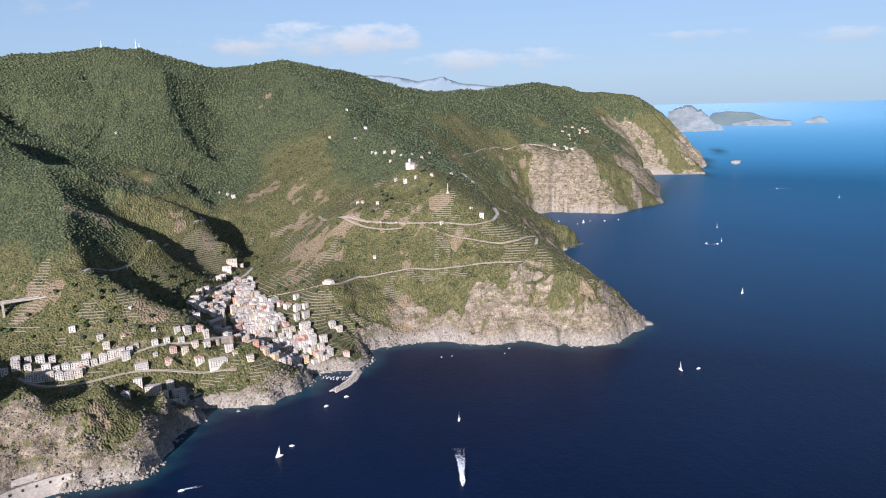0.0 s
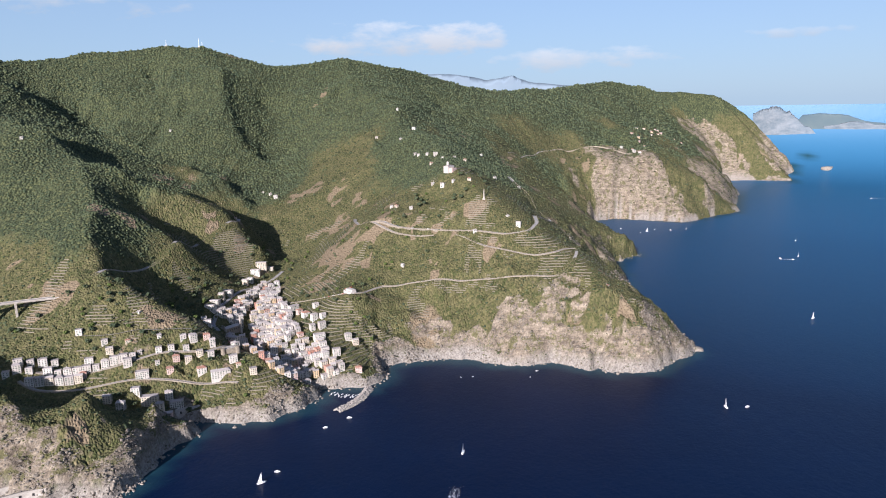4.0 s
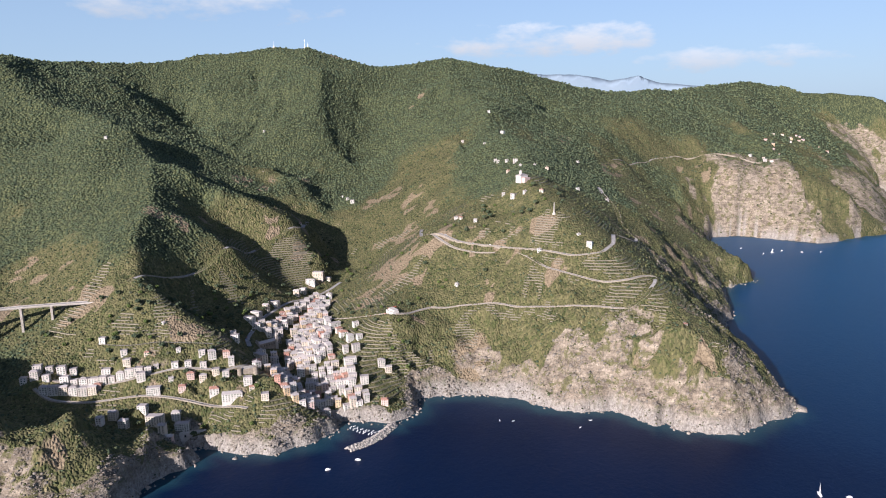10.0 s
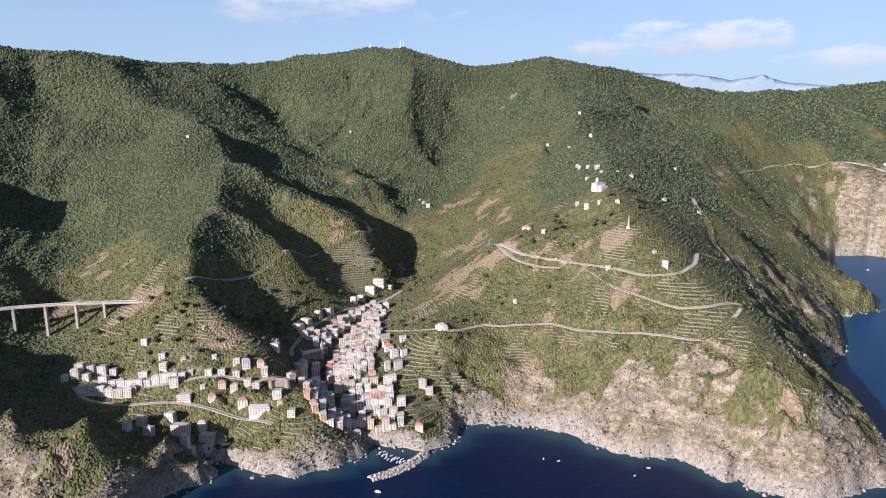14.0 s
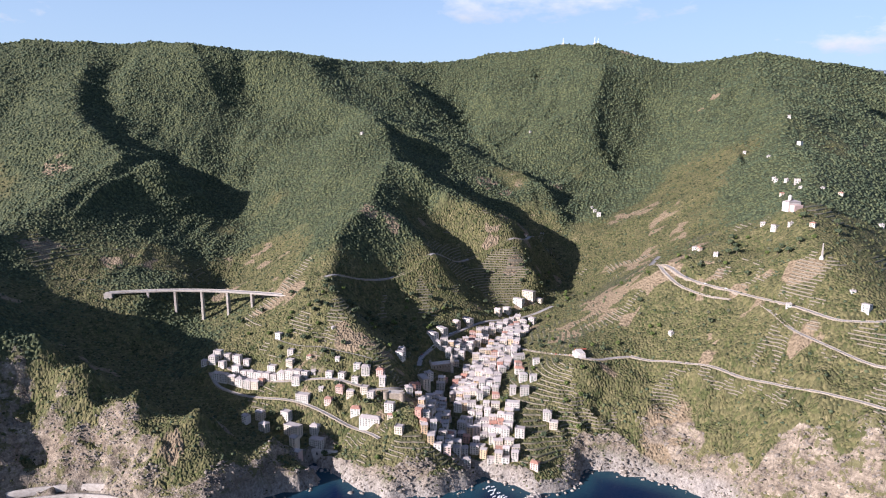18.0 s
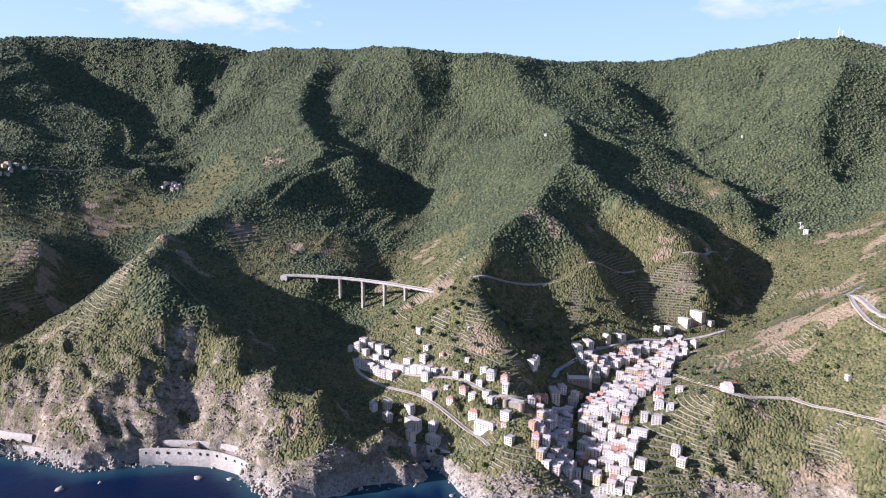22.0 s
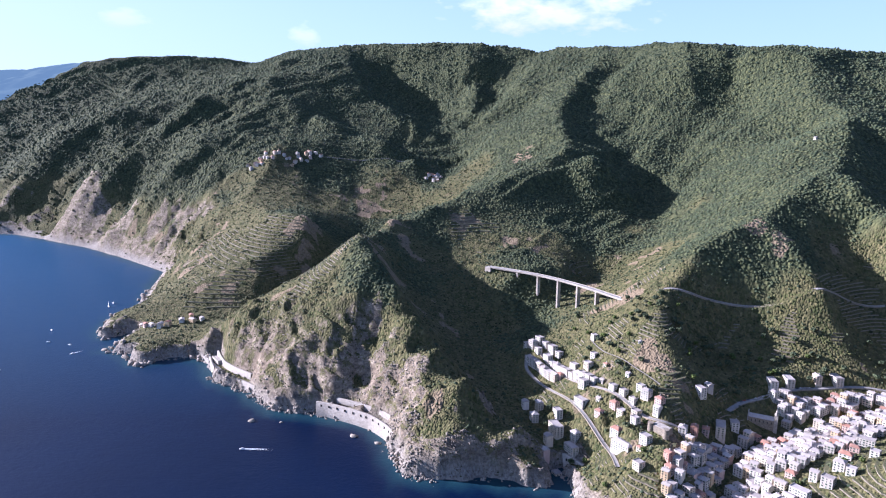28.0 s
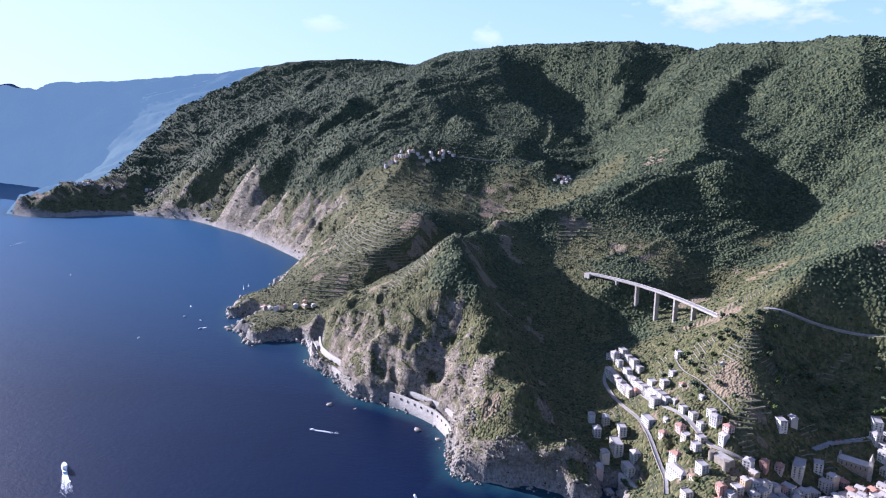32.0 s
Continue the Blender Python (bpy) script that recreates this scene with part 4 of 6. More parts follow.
for key, field in (("rock", ROCK), ("wood", WOODED), ("soil", SOIL), ("splash", (1 - smooth(8, 26, H + 5 * patchy)) * (H > -6))):
    sheet_value(terrain.data, key, field)
tagged(terrain, "steep wooded coastal hills ending in grey rocky cliffs", "hillside", kind="structure")

ang = np.linspace(0, 2 * math.pi, 361)
rad = np.concatenate([np.linspace(1, 3000, 120), 3000 * 1.055 ** np.arange(1, 52)])
RA, RR = np.meshgrid(ang, rad)
FX, FY = MID[0] + RR * np.cos(RA), MID[1] + RR * np.sin(RA)
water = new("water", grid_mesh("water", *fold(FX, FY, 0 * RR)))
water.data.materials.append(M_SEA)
# grows with distance; drives the haze colour of the water
sheet_value(water.data, "sea_haze", np.clip(np.log(np.maximum(RR, 1) / 800) / math.log(18), 0, 1))
sheet_value(water.data, "shoal", 1 - smooth(4, 32, off_line(FX, FY, SHORE) + 8 * fbm(FX, FY, 40, 3, 12)))
tagged(water, "deep blue open sea with fine ripples", "sea", kind="structure")

# ---- woods and maquis: clumps of leaves over the slopes ----
PHI = (1 + 5 ** 0.5) / 2
ICO = np.array([(-1, PHI, 0), (1, PHI, 0), (-1, -PHI, 0), (1, -PHI, 0), (0, -1, PHI), (0, 1, PHI), (0, -1, -PHI), (0, 1, -PHI), (PHI, 0, -1), (PHI, 0, 1), (-PHI, 0, -1), (-PHI, 0, 1)]) / 1.9
ICO_F = np.array([(0, 11, 5), (0, 5, 1), (0, 1, 7), (0, 7, 10), (0, 10, 11), (1, 5, 9), (5, 11, 4), (11, 10, 2), (10, 7, 6), (7, 1, 8),
                  (3, 9, 4), (3, 4, 2), (3, 2, 6), (3, 6, 8), (3, 8, 9), (4, 9, 5), (2, 4, 11), (6, 2, 10), (8, 6, 7), (9, 8, 1)])
rng = np.random.default_rng(7)


def field_at(field, x, y):
    i = np.clip(np.searchsorted(GX, x), 0, len(GX) - 1)
    j = np.clip(np.searchsorted(GY, y), 0, len(GY) - 1)
    return field[j, i]


# a clump: a low five-sided dome
RINGS = [(math.cos(1.2566 * k + turn) * r, math.sin(1.2566 * k + turn) * r, z) for r, z, turn in ((1.0, -0.35, 0.0), (0.8, 0.5, 0.63)) for k in range(5)]
DOME = np.array(RINGS + [(0.0, 0.0, 1.0)])
DOME_F = np.array([f for k in range(5) for f in ((k, (k + 1) % 5, 5 + k), ((k + 1) % 5, 5 + (k + 1) % 5, 5 + k), (5 + k, 5 + (k + 1) % 5, 10))])


def clumps(name, x, y, size, tall, material, label, category):
    count = len(x)
    turn = rng.uniform(0, 2 * math.pi, count)
    v = DOME[None] * (1 + rng.uniform(-0.3, 0.3, (count, 11, 1)))
    c, s = np.cos(turn)[:, None], np.sin(turn)[:, None]
    px, py = v[:, :, 0] * c - v[:, :, 1] * s, v[:, :, 0] * s + v[:, :, 1] * c
    wide = size * rng.uniform(0.8, 1.25, count)
    px, py = px * size[:, None] * 0.5 + x[:, None], py * wide[:, None] * 0.5 + y[:, None]
    pz = v[:, :, 2] * (size * tall)[:, None] * 0.5 + (height(x, y) + size * tall * 0.12)[:, None]
    fx, fy, fz = fold(px, py, pz)
    faces = (DOME_F[None] + 11 * np.arange(count)[:, None, None]).reshape(-1, 3)
    ob = new(name, mesh_of(name, np.stack([fx, fy, fz], -1).reshape(-1, 3), faces, True))
    ob.data.materials.append(material)
    return tagged(ob, label, category, kind="stuff")


def scatter(count, near, far):
    r = near * (far / near) ** rng.uniform(0, 1, count)
    a = radians(50) + radians(186) * rng.uniform(0, 1, count)
    x, y = MID[0] + r * np.cos(a), MID[1] + r * np.sin(a)
    e = 6.0
    z, zx, zy = height(x, y), height(x + e, y), height(x, y + e)
    facing = (zx - z) / e * (x - MID[0]) / r + (zy - z) / e * (y - MID[1]) / r + (EYE_Z - z) / r
    keep = (z > 3) & (facing > -0.06) & (x > GX[0]) & (x < GX[-1]) & (y > GY[0]) & (y < GY[-1])
    return x[keep], y[keep], r[keep]


BUILT = []  # plots, roads and squares that stay free of bushes: x, y, radius


# ---- builders ----
def part(name, data, material, parent, label=""):
    """One mesh object under a thing or under a part."""
    if isinstance(data, bmesh.types.BMesh):
        me = bpy.data.meshes.new(name)
        data.to_mesh(me)
        data.free()
        data = me
    if material is not None and not data.materials:
        data.materials.append(material)
    ob = new(name, data)
    ob.parent = parent
    if label:
        ob["label"] = label
    return ob


def thing(name, x, y, z, yaw=0.0, label="", category="", group="", kind=""):
    ob = new(name)
    fx, fy, fz = fold(np.array([x]), np.array([y]), np.array([z]))
    ob.matrix_basis = pose(float(fx[0]), float(fy[0]), float(fz[0]), 0, 0, yaw)
    return tagged(ob, label, category, group, kind)


def box(bm, x0, x1, y0, y1, z0, z1, mat=0):
    v = [bm.verts.new(p) for p in ((x0, y0, z0), (x1, y0, z0), (x1, y1, z0), (x0, y1, z0), (x0, y0, z1), (x1, y0, z1), (x1, y1, z1), (x0, y1, z1))]
    for f in ((3, 2, 1, 0), (4, 5, 6, 7), (0, 1, 5, 4), (1, 2, 6, 5), (2, 3, 7, 6), (3, 0, 4, 7)):
        bm.faces.new([v[i] for i in f]).material_index = mat
    return v


def prism(bm, ring, z0, z1, mat=0):
    lo, hi = [bm.verts.new((x, y, z0)) for x, y in ring], [bm.verts.new((x, y, z1)) for x, y in ring]
    k = len(ring)
    for i in range(k):
        bm.faces.new((lo[i], lo[(i + 1) % k], hi[(i + 1) % k], hi[i])).material_index = mat
    bm.faces.new(hi).material_index = mat
    bm.faces.new(lo[::-1]).material_index = mat


def soften(bm, width, only=None):
    bmesh.ops.bevel(bm, geom=list(bm.edges) if only is None else only, offset=width, segments=1, affect="EDGES")
    return bm


def window_mesh(shutters):
    bm = bmesh.new()
    box(bm, -0.5, 0.5, -0.06, 0.1, 0, 1.6, 0)
    box(bm, -0.68, 0.68, -0.16, 0.1, -0.16, 0.0, 2)
    if shutters:
        box(bm, -1.05, -0.55, -0.12, 0.05, 0, 1.6, 1)
        box(bm, 0.55, 1.05, -0.12, 0.05, 0, 1.6, 1)
    me = bpy.data.meshes.new("window")
    bm.to_mesh(me)
    bm.free()
    for m in (M_PANE, M_SHUTTER, M_CONCRETE):
        me.materials.append(m)
    return me


WINDOWS = [window_mesh(True), window_mesh(False)]
SINK = 9.0  # cellars reach into the slope


def roof_part(w, d, z, kind, parent):
    bm = bmesh.new()
    o = 0.45
    if kind == "flat":
        box(bm, -w / 2 - 0.1, w / 2 + 0.1, -d / 2 - 0.1, d / 2 + 0.1, z - 0.05, z + 0.3)
        box(bm, -w / 2 - 0.1, w / 2 + 0.1, -d / 2 - 0.1, -d / 2 + 0.2, z + 0.3, z + 1.1)
        box(bm, -w / 2 - 0.1, -w / 2 + 0.2, -d / 2 + 0.2, d / 2 + 0.1, z + 0.3, z + 1.1)
        box(bm, w / 2 - 0.2, w / 2 + 0.1, -d / 2 + 0.2, d / 2 + 0.1, z + 0.3, z + 1.1)
    else:
        rise, inset = (d * 0.2, 0.0) if kind == "gable" else (d * 0.2, d * 0.4)
        x, y = w / 2 + o, d / 2 + o
        lo = [bm.verts.new(p) for p in ((-x, -y, z - 0.1), (x, -y, z - 0.1), (x, y, z - 0.1), (-x, y, z - 0.1))]
        hi = [bm.verts.new(p) for p in ((-x, -y, z + 0.18), (x, -y, z + 0.18), (x, y, z + 0.18), (-x, y, z + 0.18))]
        a, b = bm.verts.new((-x + inset, 0, z + rise + 0.18)), bm.verts.new((x - inset, 0, z + rise + 0.18))
        bm.faces.new(lo[::-1])
        for i in range(4):
            bm.faces.new((lo[i], lo[(i + 1) % 4], hi[(i + 1) % 4], hi[i]))
        for f in ((hi[0], hi[1], b, a), (hi[2], hi[3], a, b), (hi[1], hi[2], b), (hi[3], hi[0], a)):
            bm.faces.new(f)
    return bm


def house(w, d, storeys, wall, roof, tiled, rows=3, ends=2, seed=0):
    """A house on an Empty at its front ground line, facing local -y; it is moved and copied by copy_thing."""
    rnd = random.Random(seed)
    top = storeys * 3.0 + 0.4
    ob = new("house")
    bm = bmesh.new()
    box(bm, -w / 2, w / 2, -d / 2, d / 2, -SINK, top)
    part("wall", soften(bm, 0.12), WALLS[wall], ob)
    part("roof", roof_part(w, d, top, roof, ob), M_TILE if tiled else M_SLATE, ob, "clay tile roof" if tiled else "weathered grey roof")
    if roof != "flat":
        bm = bmesh.new()
        cx = rnd.uniform(-w / 4, w / 4)
        box(bm, cx - 0.4, cx + 0.4, d * 0.1, d * 0.1 + 0.8, top - 0.2, top + d * 0.2 + 1.3)
        box(bm, cx - 0.55, cx + 0.55, d * 0.1 - 0.15, d * 0.1 + 0.95, top + d * 0.2 + 1.3, top + d * 0.2 + 1.5)
        part("chimney", bm, M_SLATE, ob)
    for level in range(storeys):
        z = level * 3.0 + 1.0
        for i in range(rows):
            if level == 0 and i == rows // 2:
                bm = bmesh.new()
                box(bm, -0.6, 0.6, -d / 2 - 0.12, -d / 2 + 0.1, 0.0, 2.3)
                part("door", bm, M_SHUTTER, ob)
                continue
            win = part("window", WINDOWS[rnd.random() < 0.25], None, ob)
            win.matrix_basis = pose((i - (rows - 1) / 2) * w / (rows + 0.2), -d / 2, z)
        for i in range(ends):
            win = part("window", WINDOWS[rnd.random() < 0.4], None, ob)
            win.matrix_basis = pose(w / 2, (i - (ends - 1) / 2) * d / (ends + 0.4), z, 0, 0, 90)
    return ob


TONES = ("white", "cream", "pink", "ochre", "terracotta")
KINDS = [(10, 9, 4, 2, "gable", False), (11, 10, 3, 1, "flat", False), (9, 9, 4, 0, "gable", False), (12, 10, 4, 0, "hip", False), (9, 8, 5, 3, "gable", False), (10, 9, 3, 0, "flat", False),
         (12, 9, 4, 1, "gable", False), (9, 9, 4, 4, "gable", True), (11, 9, 3, 2, "hip", True), (13, 10, 4, 0, "flat", False), (10, 10, 5, 1, "gable", False), (14, 11, 3, 0, "hip", True), (20, 11, 4, 0, "flat", False),
         (24, 12, 5, 1, "flat", False), (30, 12, 4, 0, "hip", False), (7, 6, 2, 0, "gable", False), (8, 6, 2, 1, "hip", True), (6, 6, 1, 0, "gable", False)]
STOCK, USED = {}, set()


def place_house(kind, x, y, z, yaw, where, group):
    """The first of a kind is built, the others are copies."""
    w, d, storeys, tone, roof, tiled = KINDS[kind]
    fx, fy, fz = (float(v[0]) for v in fold(np.array([x]), np.array([y]), np.array([z])))
    m = pose(fx, fy, fz, 0, 0, yaw)
    if kind not in STOCK:
        STOCK[kind] = house(w, d, storeys, tone, roof, tiled, 2 if w < 10.5 else 3 if w < 16 else 6 if w < 25 else 7, kind % 2 if w < 11 else 2, kind)
        ob = STOCK[kind]
        ob.matrix_basis = m
    else:
        ob = copy_thing(STOCK[kind], m)
    size = "tall" if storeys > 3 else "low"
    tagged(ob, "%s %s house with %s roof %s" % (size, TONES[tone], "red" if tiled else "flat" if roof == "flat" else "grey", where), "house", group)
    BUILT.append((x, y, max(w, d) * 0.62))
    return ob


def seat(x, y, reach=4.0):
    """The ground a house stands on: the low side of its plot."""
    return float(min(height([x - reach, x + reach, x, x], [y, y, y - reach, y + reach]))) + 0.4




def snap(street):
    """A yaw along the street that turns the front to the sea."""
    best = min((street + 90 * k for k in range(4)), key=lambda a: abs((a - 90 + 62 + 22 + 180) % 360 - 180))
    return best


def hamlet(name, spots, count, label, reach=30):
    """A far village: its houses, walls and roofs, in one object."""
    rnd = random.Random(len(spots) * 7 + count)
    bm, done = bmesh.new(), []
    for x, y in spots:
        for _ in range(count):
            px, py = x + rnd.uniform(-reach, reach), y + rnd.uniform(-reach, reach) * 0.85
            if height(px, py)[0] < 6 or any(math.hypot(px - a, py - b) < 10.5 for a, b in done):
                continue
            done.append((px, py))
            BUILT.append((px, py, 8))
            w, d, h, tone = rnd.uniform(8, 13), rnd.uniform(8, 11), rnd.choice((6, 7, 9, 10)), rnd.choice((0, 0, 1, 2, 3))
            m = pose(*(float(v[0]) for v in fold(np.array([px]), np.array([py]), np.array([seat(px, py)]))), 0, 0, rnd.uniform(-30, 60))
            old = set(bm.verts)
            box(bm, -w / 2, w / 2, -d / 2, d / 2, -6, h, tone)
            for level in range(int(h // 3)):
                for i in (-1, 0, 1):
                    box(bm, i * w / 3.4 - 0.5, i * w / 3.4 + 0.5, -d / 2 - 0.1, -d / 2 + 0.05, level * 3 + 1, level * 3 + 2.5, 6)
            x0, y0, z1 = w / 2 + 0.4, d / 2 + 0.4, h + d * 0.2
            lo = [bm.verts.new(p) for p in ((-x0, -y0, h), (x0, -y0, h), (x0, y0, h), (-x0, y0, h))]
            a, b = bm.verts.new((-x0, 0, z1)), bm.verts.new((x0, 0, z1))
            slot = 4 if rnd.random() < 0.55 else 5
            for f in ((lo[0], lo[1], b, a), (lo[2], lo[3], a, b), (lo[1], lo[2], b), (lo[3], lo[0], a), lo[::-1]):
                bm.faces.new(f).material_index = slot
            for v in set(bm.verts) - old:
                v.co = m @ v.co
    me = bpy.data.meshes.new(name)
    bm.to_mesh(me)
    bm.free()
    for mat in WALLS[:4] + [M_TILE, M_SLATE, M_PANE]:
        me.materials.append(mat)
    return tagged(new(name, me), label, "village", kind="stuff")

# ---- roads ----
for road, (wide, line) in ROADS.items():
    run = BENCH[road]
    ahead = np.gradient(run[:, :2], axis=0)
    ahead /= np.linalg.norm(ahead, axis=1)[:, None]
    side = np.column_stack([-ahead[:, 1], ahead[:, 0]])
    cols = []
    for off, drop in ((-0.5, -4.0), (-0.5, 0.75), (-0.46, 0.75), (-0.46, 0.0), (0.46, 0.0), (0.46, 0.75), (0.5, 0.75), (0.5, -4.0)):
        cols.append(np.column_stack([run[:, :2] + side * wide * off, run[:, 2] + drop]))
    prof = np.stack(cols)
    fx, fy, fz = fold(prof[..., 0], prof[..., 1], prof[..., 2])
    ob = new(road, grid_mesh(road, fx[3:5], fy[3:5], fz[3:5]))
    ob.data.materials.append(M_ROAD)
    tagged(ob, "grey asphalt road benched into the slope" if wide > 3 else "pale earth footpath across the terraces", "road" if wide > 3 else "path", kind="structure")
    if wide < 3:
        ob.data.materials[0] = M_BOULDER
    for name, a, b in (("parapet", 0, 4), ("parapet", 4, 8)) if wide > 3 else ():
        part(name, grid_mesh(name, fx[a:b], fy[a:b], fz[a:b]), M_STONE, ob, "low stone parapet")
    for px, py, pz in run:
        BUILT.append((px, py, wide * 0.5 + 2.5))

# ---- viaduct ----
DECK = ease([(-948, 978), (-935, 1002), (-914, 1033), (-885, 1070), (-850, 1104), (-812, 1134), (-773, 1160), (-726, 1188), (-681, 1211)], 8.0)
viaduct = thing("viaduct", -812, 1134, 0, 0, "curved concrete road viaduct on tall slab piers", "viaduct")
vo = np.array(viaduct.matrix_basis.translation)
ahead = np.gradient(DECK, axis=0)
ahead /= np.linalg.norm(ahead, axis=1)[:, None]
side = np.column_stack([-ahead[:, 1], ahead[:, 0]])


def deck_strip(offsets):
    c = np.stack([np.column_stack([DECK + side * o, np.full(len(DECK), z)]) for o, z in offsets]) - vo
    return grid_mesh("deck", c[..., 0], c[..., 1], c[..., 2])


part("deck", deck_strip([(-4.6, 155.4), (-5.2, 157.0), (-5.2, 158.0), (5.2, 158.0), (5.2, 157.0), (4.6, 155.4), (-4.6, 155.4)]), M_CONCRETE, viaduct)
part("roadway", deck_strip([(-4.4, 158.05), (4.4, 158.05)]), M_ROAD, viaduct)
for s in (-5.1, 5.1):
    part("parapet", deck_strip([(s - 0.2, 157.9), (s - 0.2, 159.0), (s + 0.2, 159.0), (s + 0.2, 157.9)]), M_CONCRETE, viaduct)
for k in (0.19, 0.32, 0.45, 0.58, 0.72):
    i = int(k * (len(DECK) - 1))
    px, py = DECK[i]
    ground = float(height(px, py)[0]) - 3
    bm = bmesh.new()
    box(bm, -1.9, 1.9, -4.2, 4.2, ground, 152.6)
    box(bm, -2.0, 2.0, -4.6, 4.6, 152.6, 155.5)
    pier = part("pier", soften(bm, 0.2), M_CONCRETE, viaduct)
    pier.matrix_basis = pose(px - vo[0], py - vo[1], 0, 0, 0, math.degrees(math.atan2(ahead[i, 1], ahead[i, 0])))
for px, py in ((-948, 978), (-690, 1207)):
    bm = bmesh.new()
    box(bm, -7, 7, -6, 6, float(height(px, py)[0]) - 4, 157.6)
    part("abutment", soften(bm, 0.3), M_CONCRETE, viaduct).matrix_basis = pose(px - vo[0], py - vo[1], 0, 0, 0, 50)

# ---- the harbour village ----
CORE = [(-505, 1352), (-500, 1394), (-503, 1480), (-490, 1560), (-455, 1545), (-412, 1471), (-372, 1400), (-345, 1338), (-320, 1300), (-258, 1262), (-205, 1222), (-222, 1204), (-255, 1196), (-275, 1172), (-282, 1152), (-306, 1140), (-330, 1150), (-385, 1200), (-430, 1290), (-452, 1330)]
STREET = [(-478, 1500), (-455, 1370), (-400, 1270), (-320, 1215), (-262, 1190)]
taken = []


def clear_of(x, y, gap):
    return all(math.hypot(x - a, y - b) > gap for a, b in taken)


# the single buildings: x, y, kind, street bearing
SINGLES_A = [(-471, 1104, 8, 30), (-424, 1117, 11, 35), (-392, 1117, 14, 30), (-509, 1086, 12, 28), (-486, 1140, 5, 30), (-458, 1163, 3, 40), (-428, 1170, 2, 35), (-440, 1146, 1, 30), (-464, 1148, 5, 30),
             (-468, 1240, 9, 20), (-482, 1256, 2, 20), (-398, 1194, 3, 60), (-412, 1214, 7, 60), (-422, 1233, 8, 65), (-431, 1256, 13, 70), (-446, 1281, 3, 80), (-520, 1362, 12, 85), (-521, 1386, 12, 85),
             (-527, 1430, 6, 90), (-525, 1457, 12, 90), (-366, 1342, 14, 60), (-333, 1290, 3, 50)]
SINGLES_B = [(-362, 1362, 3, 50), (-325, 1360, 11, 45), (-366, 1408, 12, 50), (-302, 1340, 3, 45), (-286, 1344, 5, 45), (-280, 1316, 9, 40), (-297, 1310, 2, 40), (-276, 1284, 12, 35), (-345, 1382, 8, 50), (-312, 1385, 5, 45),
             (-520, 1538, 6, 95), (-518, 1562, 9, 95), (-520, 1600, 12, 100), (-515, 1626, 13, 100), (-498, 1640, 1, 100), (-455, 1560, 3, 100), (-440, 1525, 2, 110), (-226, 1300, 3, 30), (-212, 1296, 1, 30), (-190, 1226, 8, 20),
             (-254, 1242, 3, 35), (-236, 1252, 9, 30), (-238, 1232, 6, 30), (-265, 1228, 2, 35)]
SINGLES_C = [(-508, 1019, 3, 15), (-536, 1030, 6, 15), (-476, 1046, 13, 18), (-502, 1052, 9, 18), (-442, 1062, 12, 25), (-452, 1032, 10, 20), (-436, 1026, 0, 20), (-458, 1070, 3, 25), (-541, 1010, 2, 15), (-420, 1040, 1, 25)]
for i, (x, y, kind, street) in enumerate(SINGLES_A + SINGLES_B + SINGLES_C):
    place_house(kind, x, y, seat(x, y), snap(street), "on the slope over the harbour", "village houses")
    taken.append((x, y))
for i, (x, y) in enumerate([(-502, 1129), (-490, 1146), (-452, 1130), (-494, 1108), (-603, 1093), (-470, 1124), (-416, 1138), (-367, 1132), (-339, 1123), (-512, 1152), (-537, 1094), (-600, 1070), (-474, 1160), (-556, 1100), (-575, 1108),
                            (-530, 1120), (-380, 1142), (-440, 1176), (-590, 1120), (-555, 1130)]):
    if clear_of(x, y, 11):
        place_house((5, 16, 1, 15, 9, 8)[i % 6], x, y, seat(x, y), snap(30), "on a terrace below the castle", "village houses")
        taken.append((x, y))
for (ax, ay), (bx, by), count, kinds in (((-650, 1058), (-537, 1110), 10, (9, 5, 3, 9)), ((-693, 1050), (-650, 1076), 4, (9, 5)), ((-662, 1030), (-602, 1062), 6, (3, 9, 6)), ((-700, 1030), (-672, 1045), 3, (5, 3))):
    bearing = math.degrees(math.atan2(by - ay, bx - ax))
    for i in range(count):
        x, y = ax + (bx - ax) * i / (count - 1), ay + (by - ay) * i / (count - 1)
        place_house(kinds[i % len(kinds)], x, y, seat(x, y), snap(bearing), "in a terrace along the street", "terrace houses")
        taken.append((x, y))
rnd = random.Random(11)
ring = np.array(CORE, float)
axis = radians(127)
for i in range(-34, 35):
    for j in range(-24, 25):
        u, v = i * 11.6 + rnd.uniform(-2.4, 2.4), j * 11.2 + rnd.uniform(-2.2, 2.2)
        x, y = -370 + u * math.cos(axis) - v * math.sin(axis), 1310 + u * math.sin(axis) + v * math.cos(axis)
        if not inside(np.array([x]), np.array([y]), CORE)[0]:
            continue
        lane = off_line(np.array([x]), np.array([y]), STREET)[0]
        if lane < 6.5 or not clear_of(x, y, 9.0) or math.hypot(x + 464, y - 1326) < 27 or height(x, y)[0] < 3.5:
            continue
        if x > -330 and y > 1262 and rnd.random() < 0.45:
            continue
        kind = rnd.choice((0, 0, 1, 1, 2, 2, 2, 3, 3, 4, 5, 5, 5, 6, 6, 7, 9, 9, 10, 2, 5, 8))
        place_house(kind, x, y, seat(x, y) + rnd.uniform(-3.0, 1.0), snap(127 + rnd.uniform(-15, 15)), "packed into the old village", "old village houses")
        taken.append((x, y))

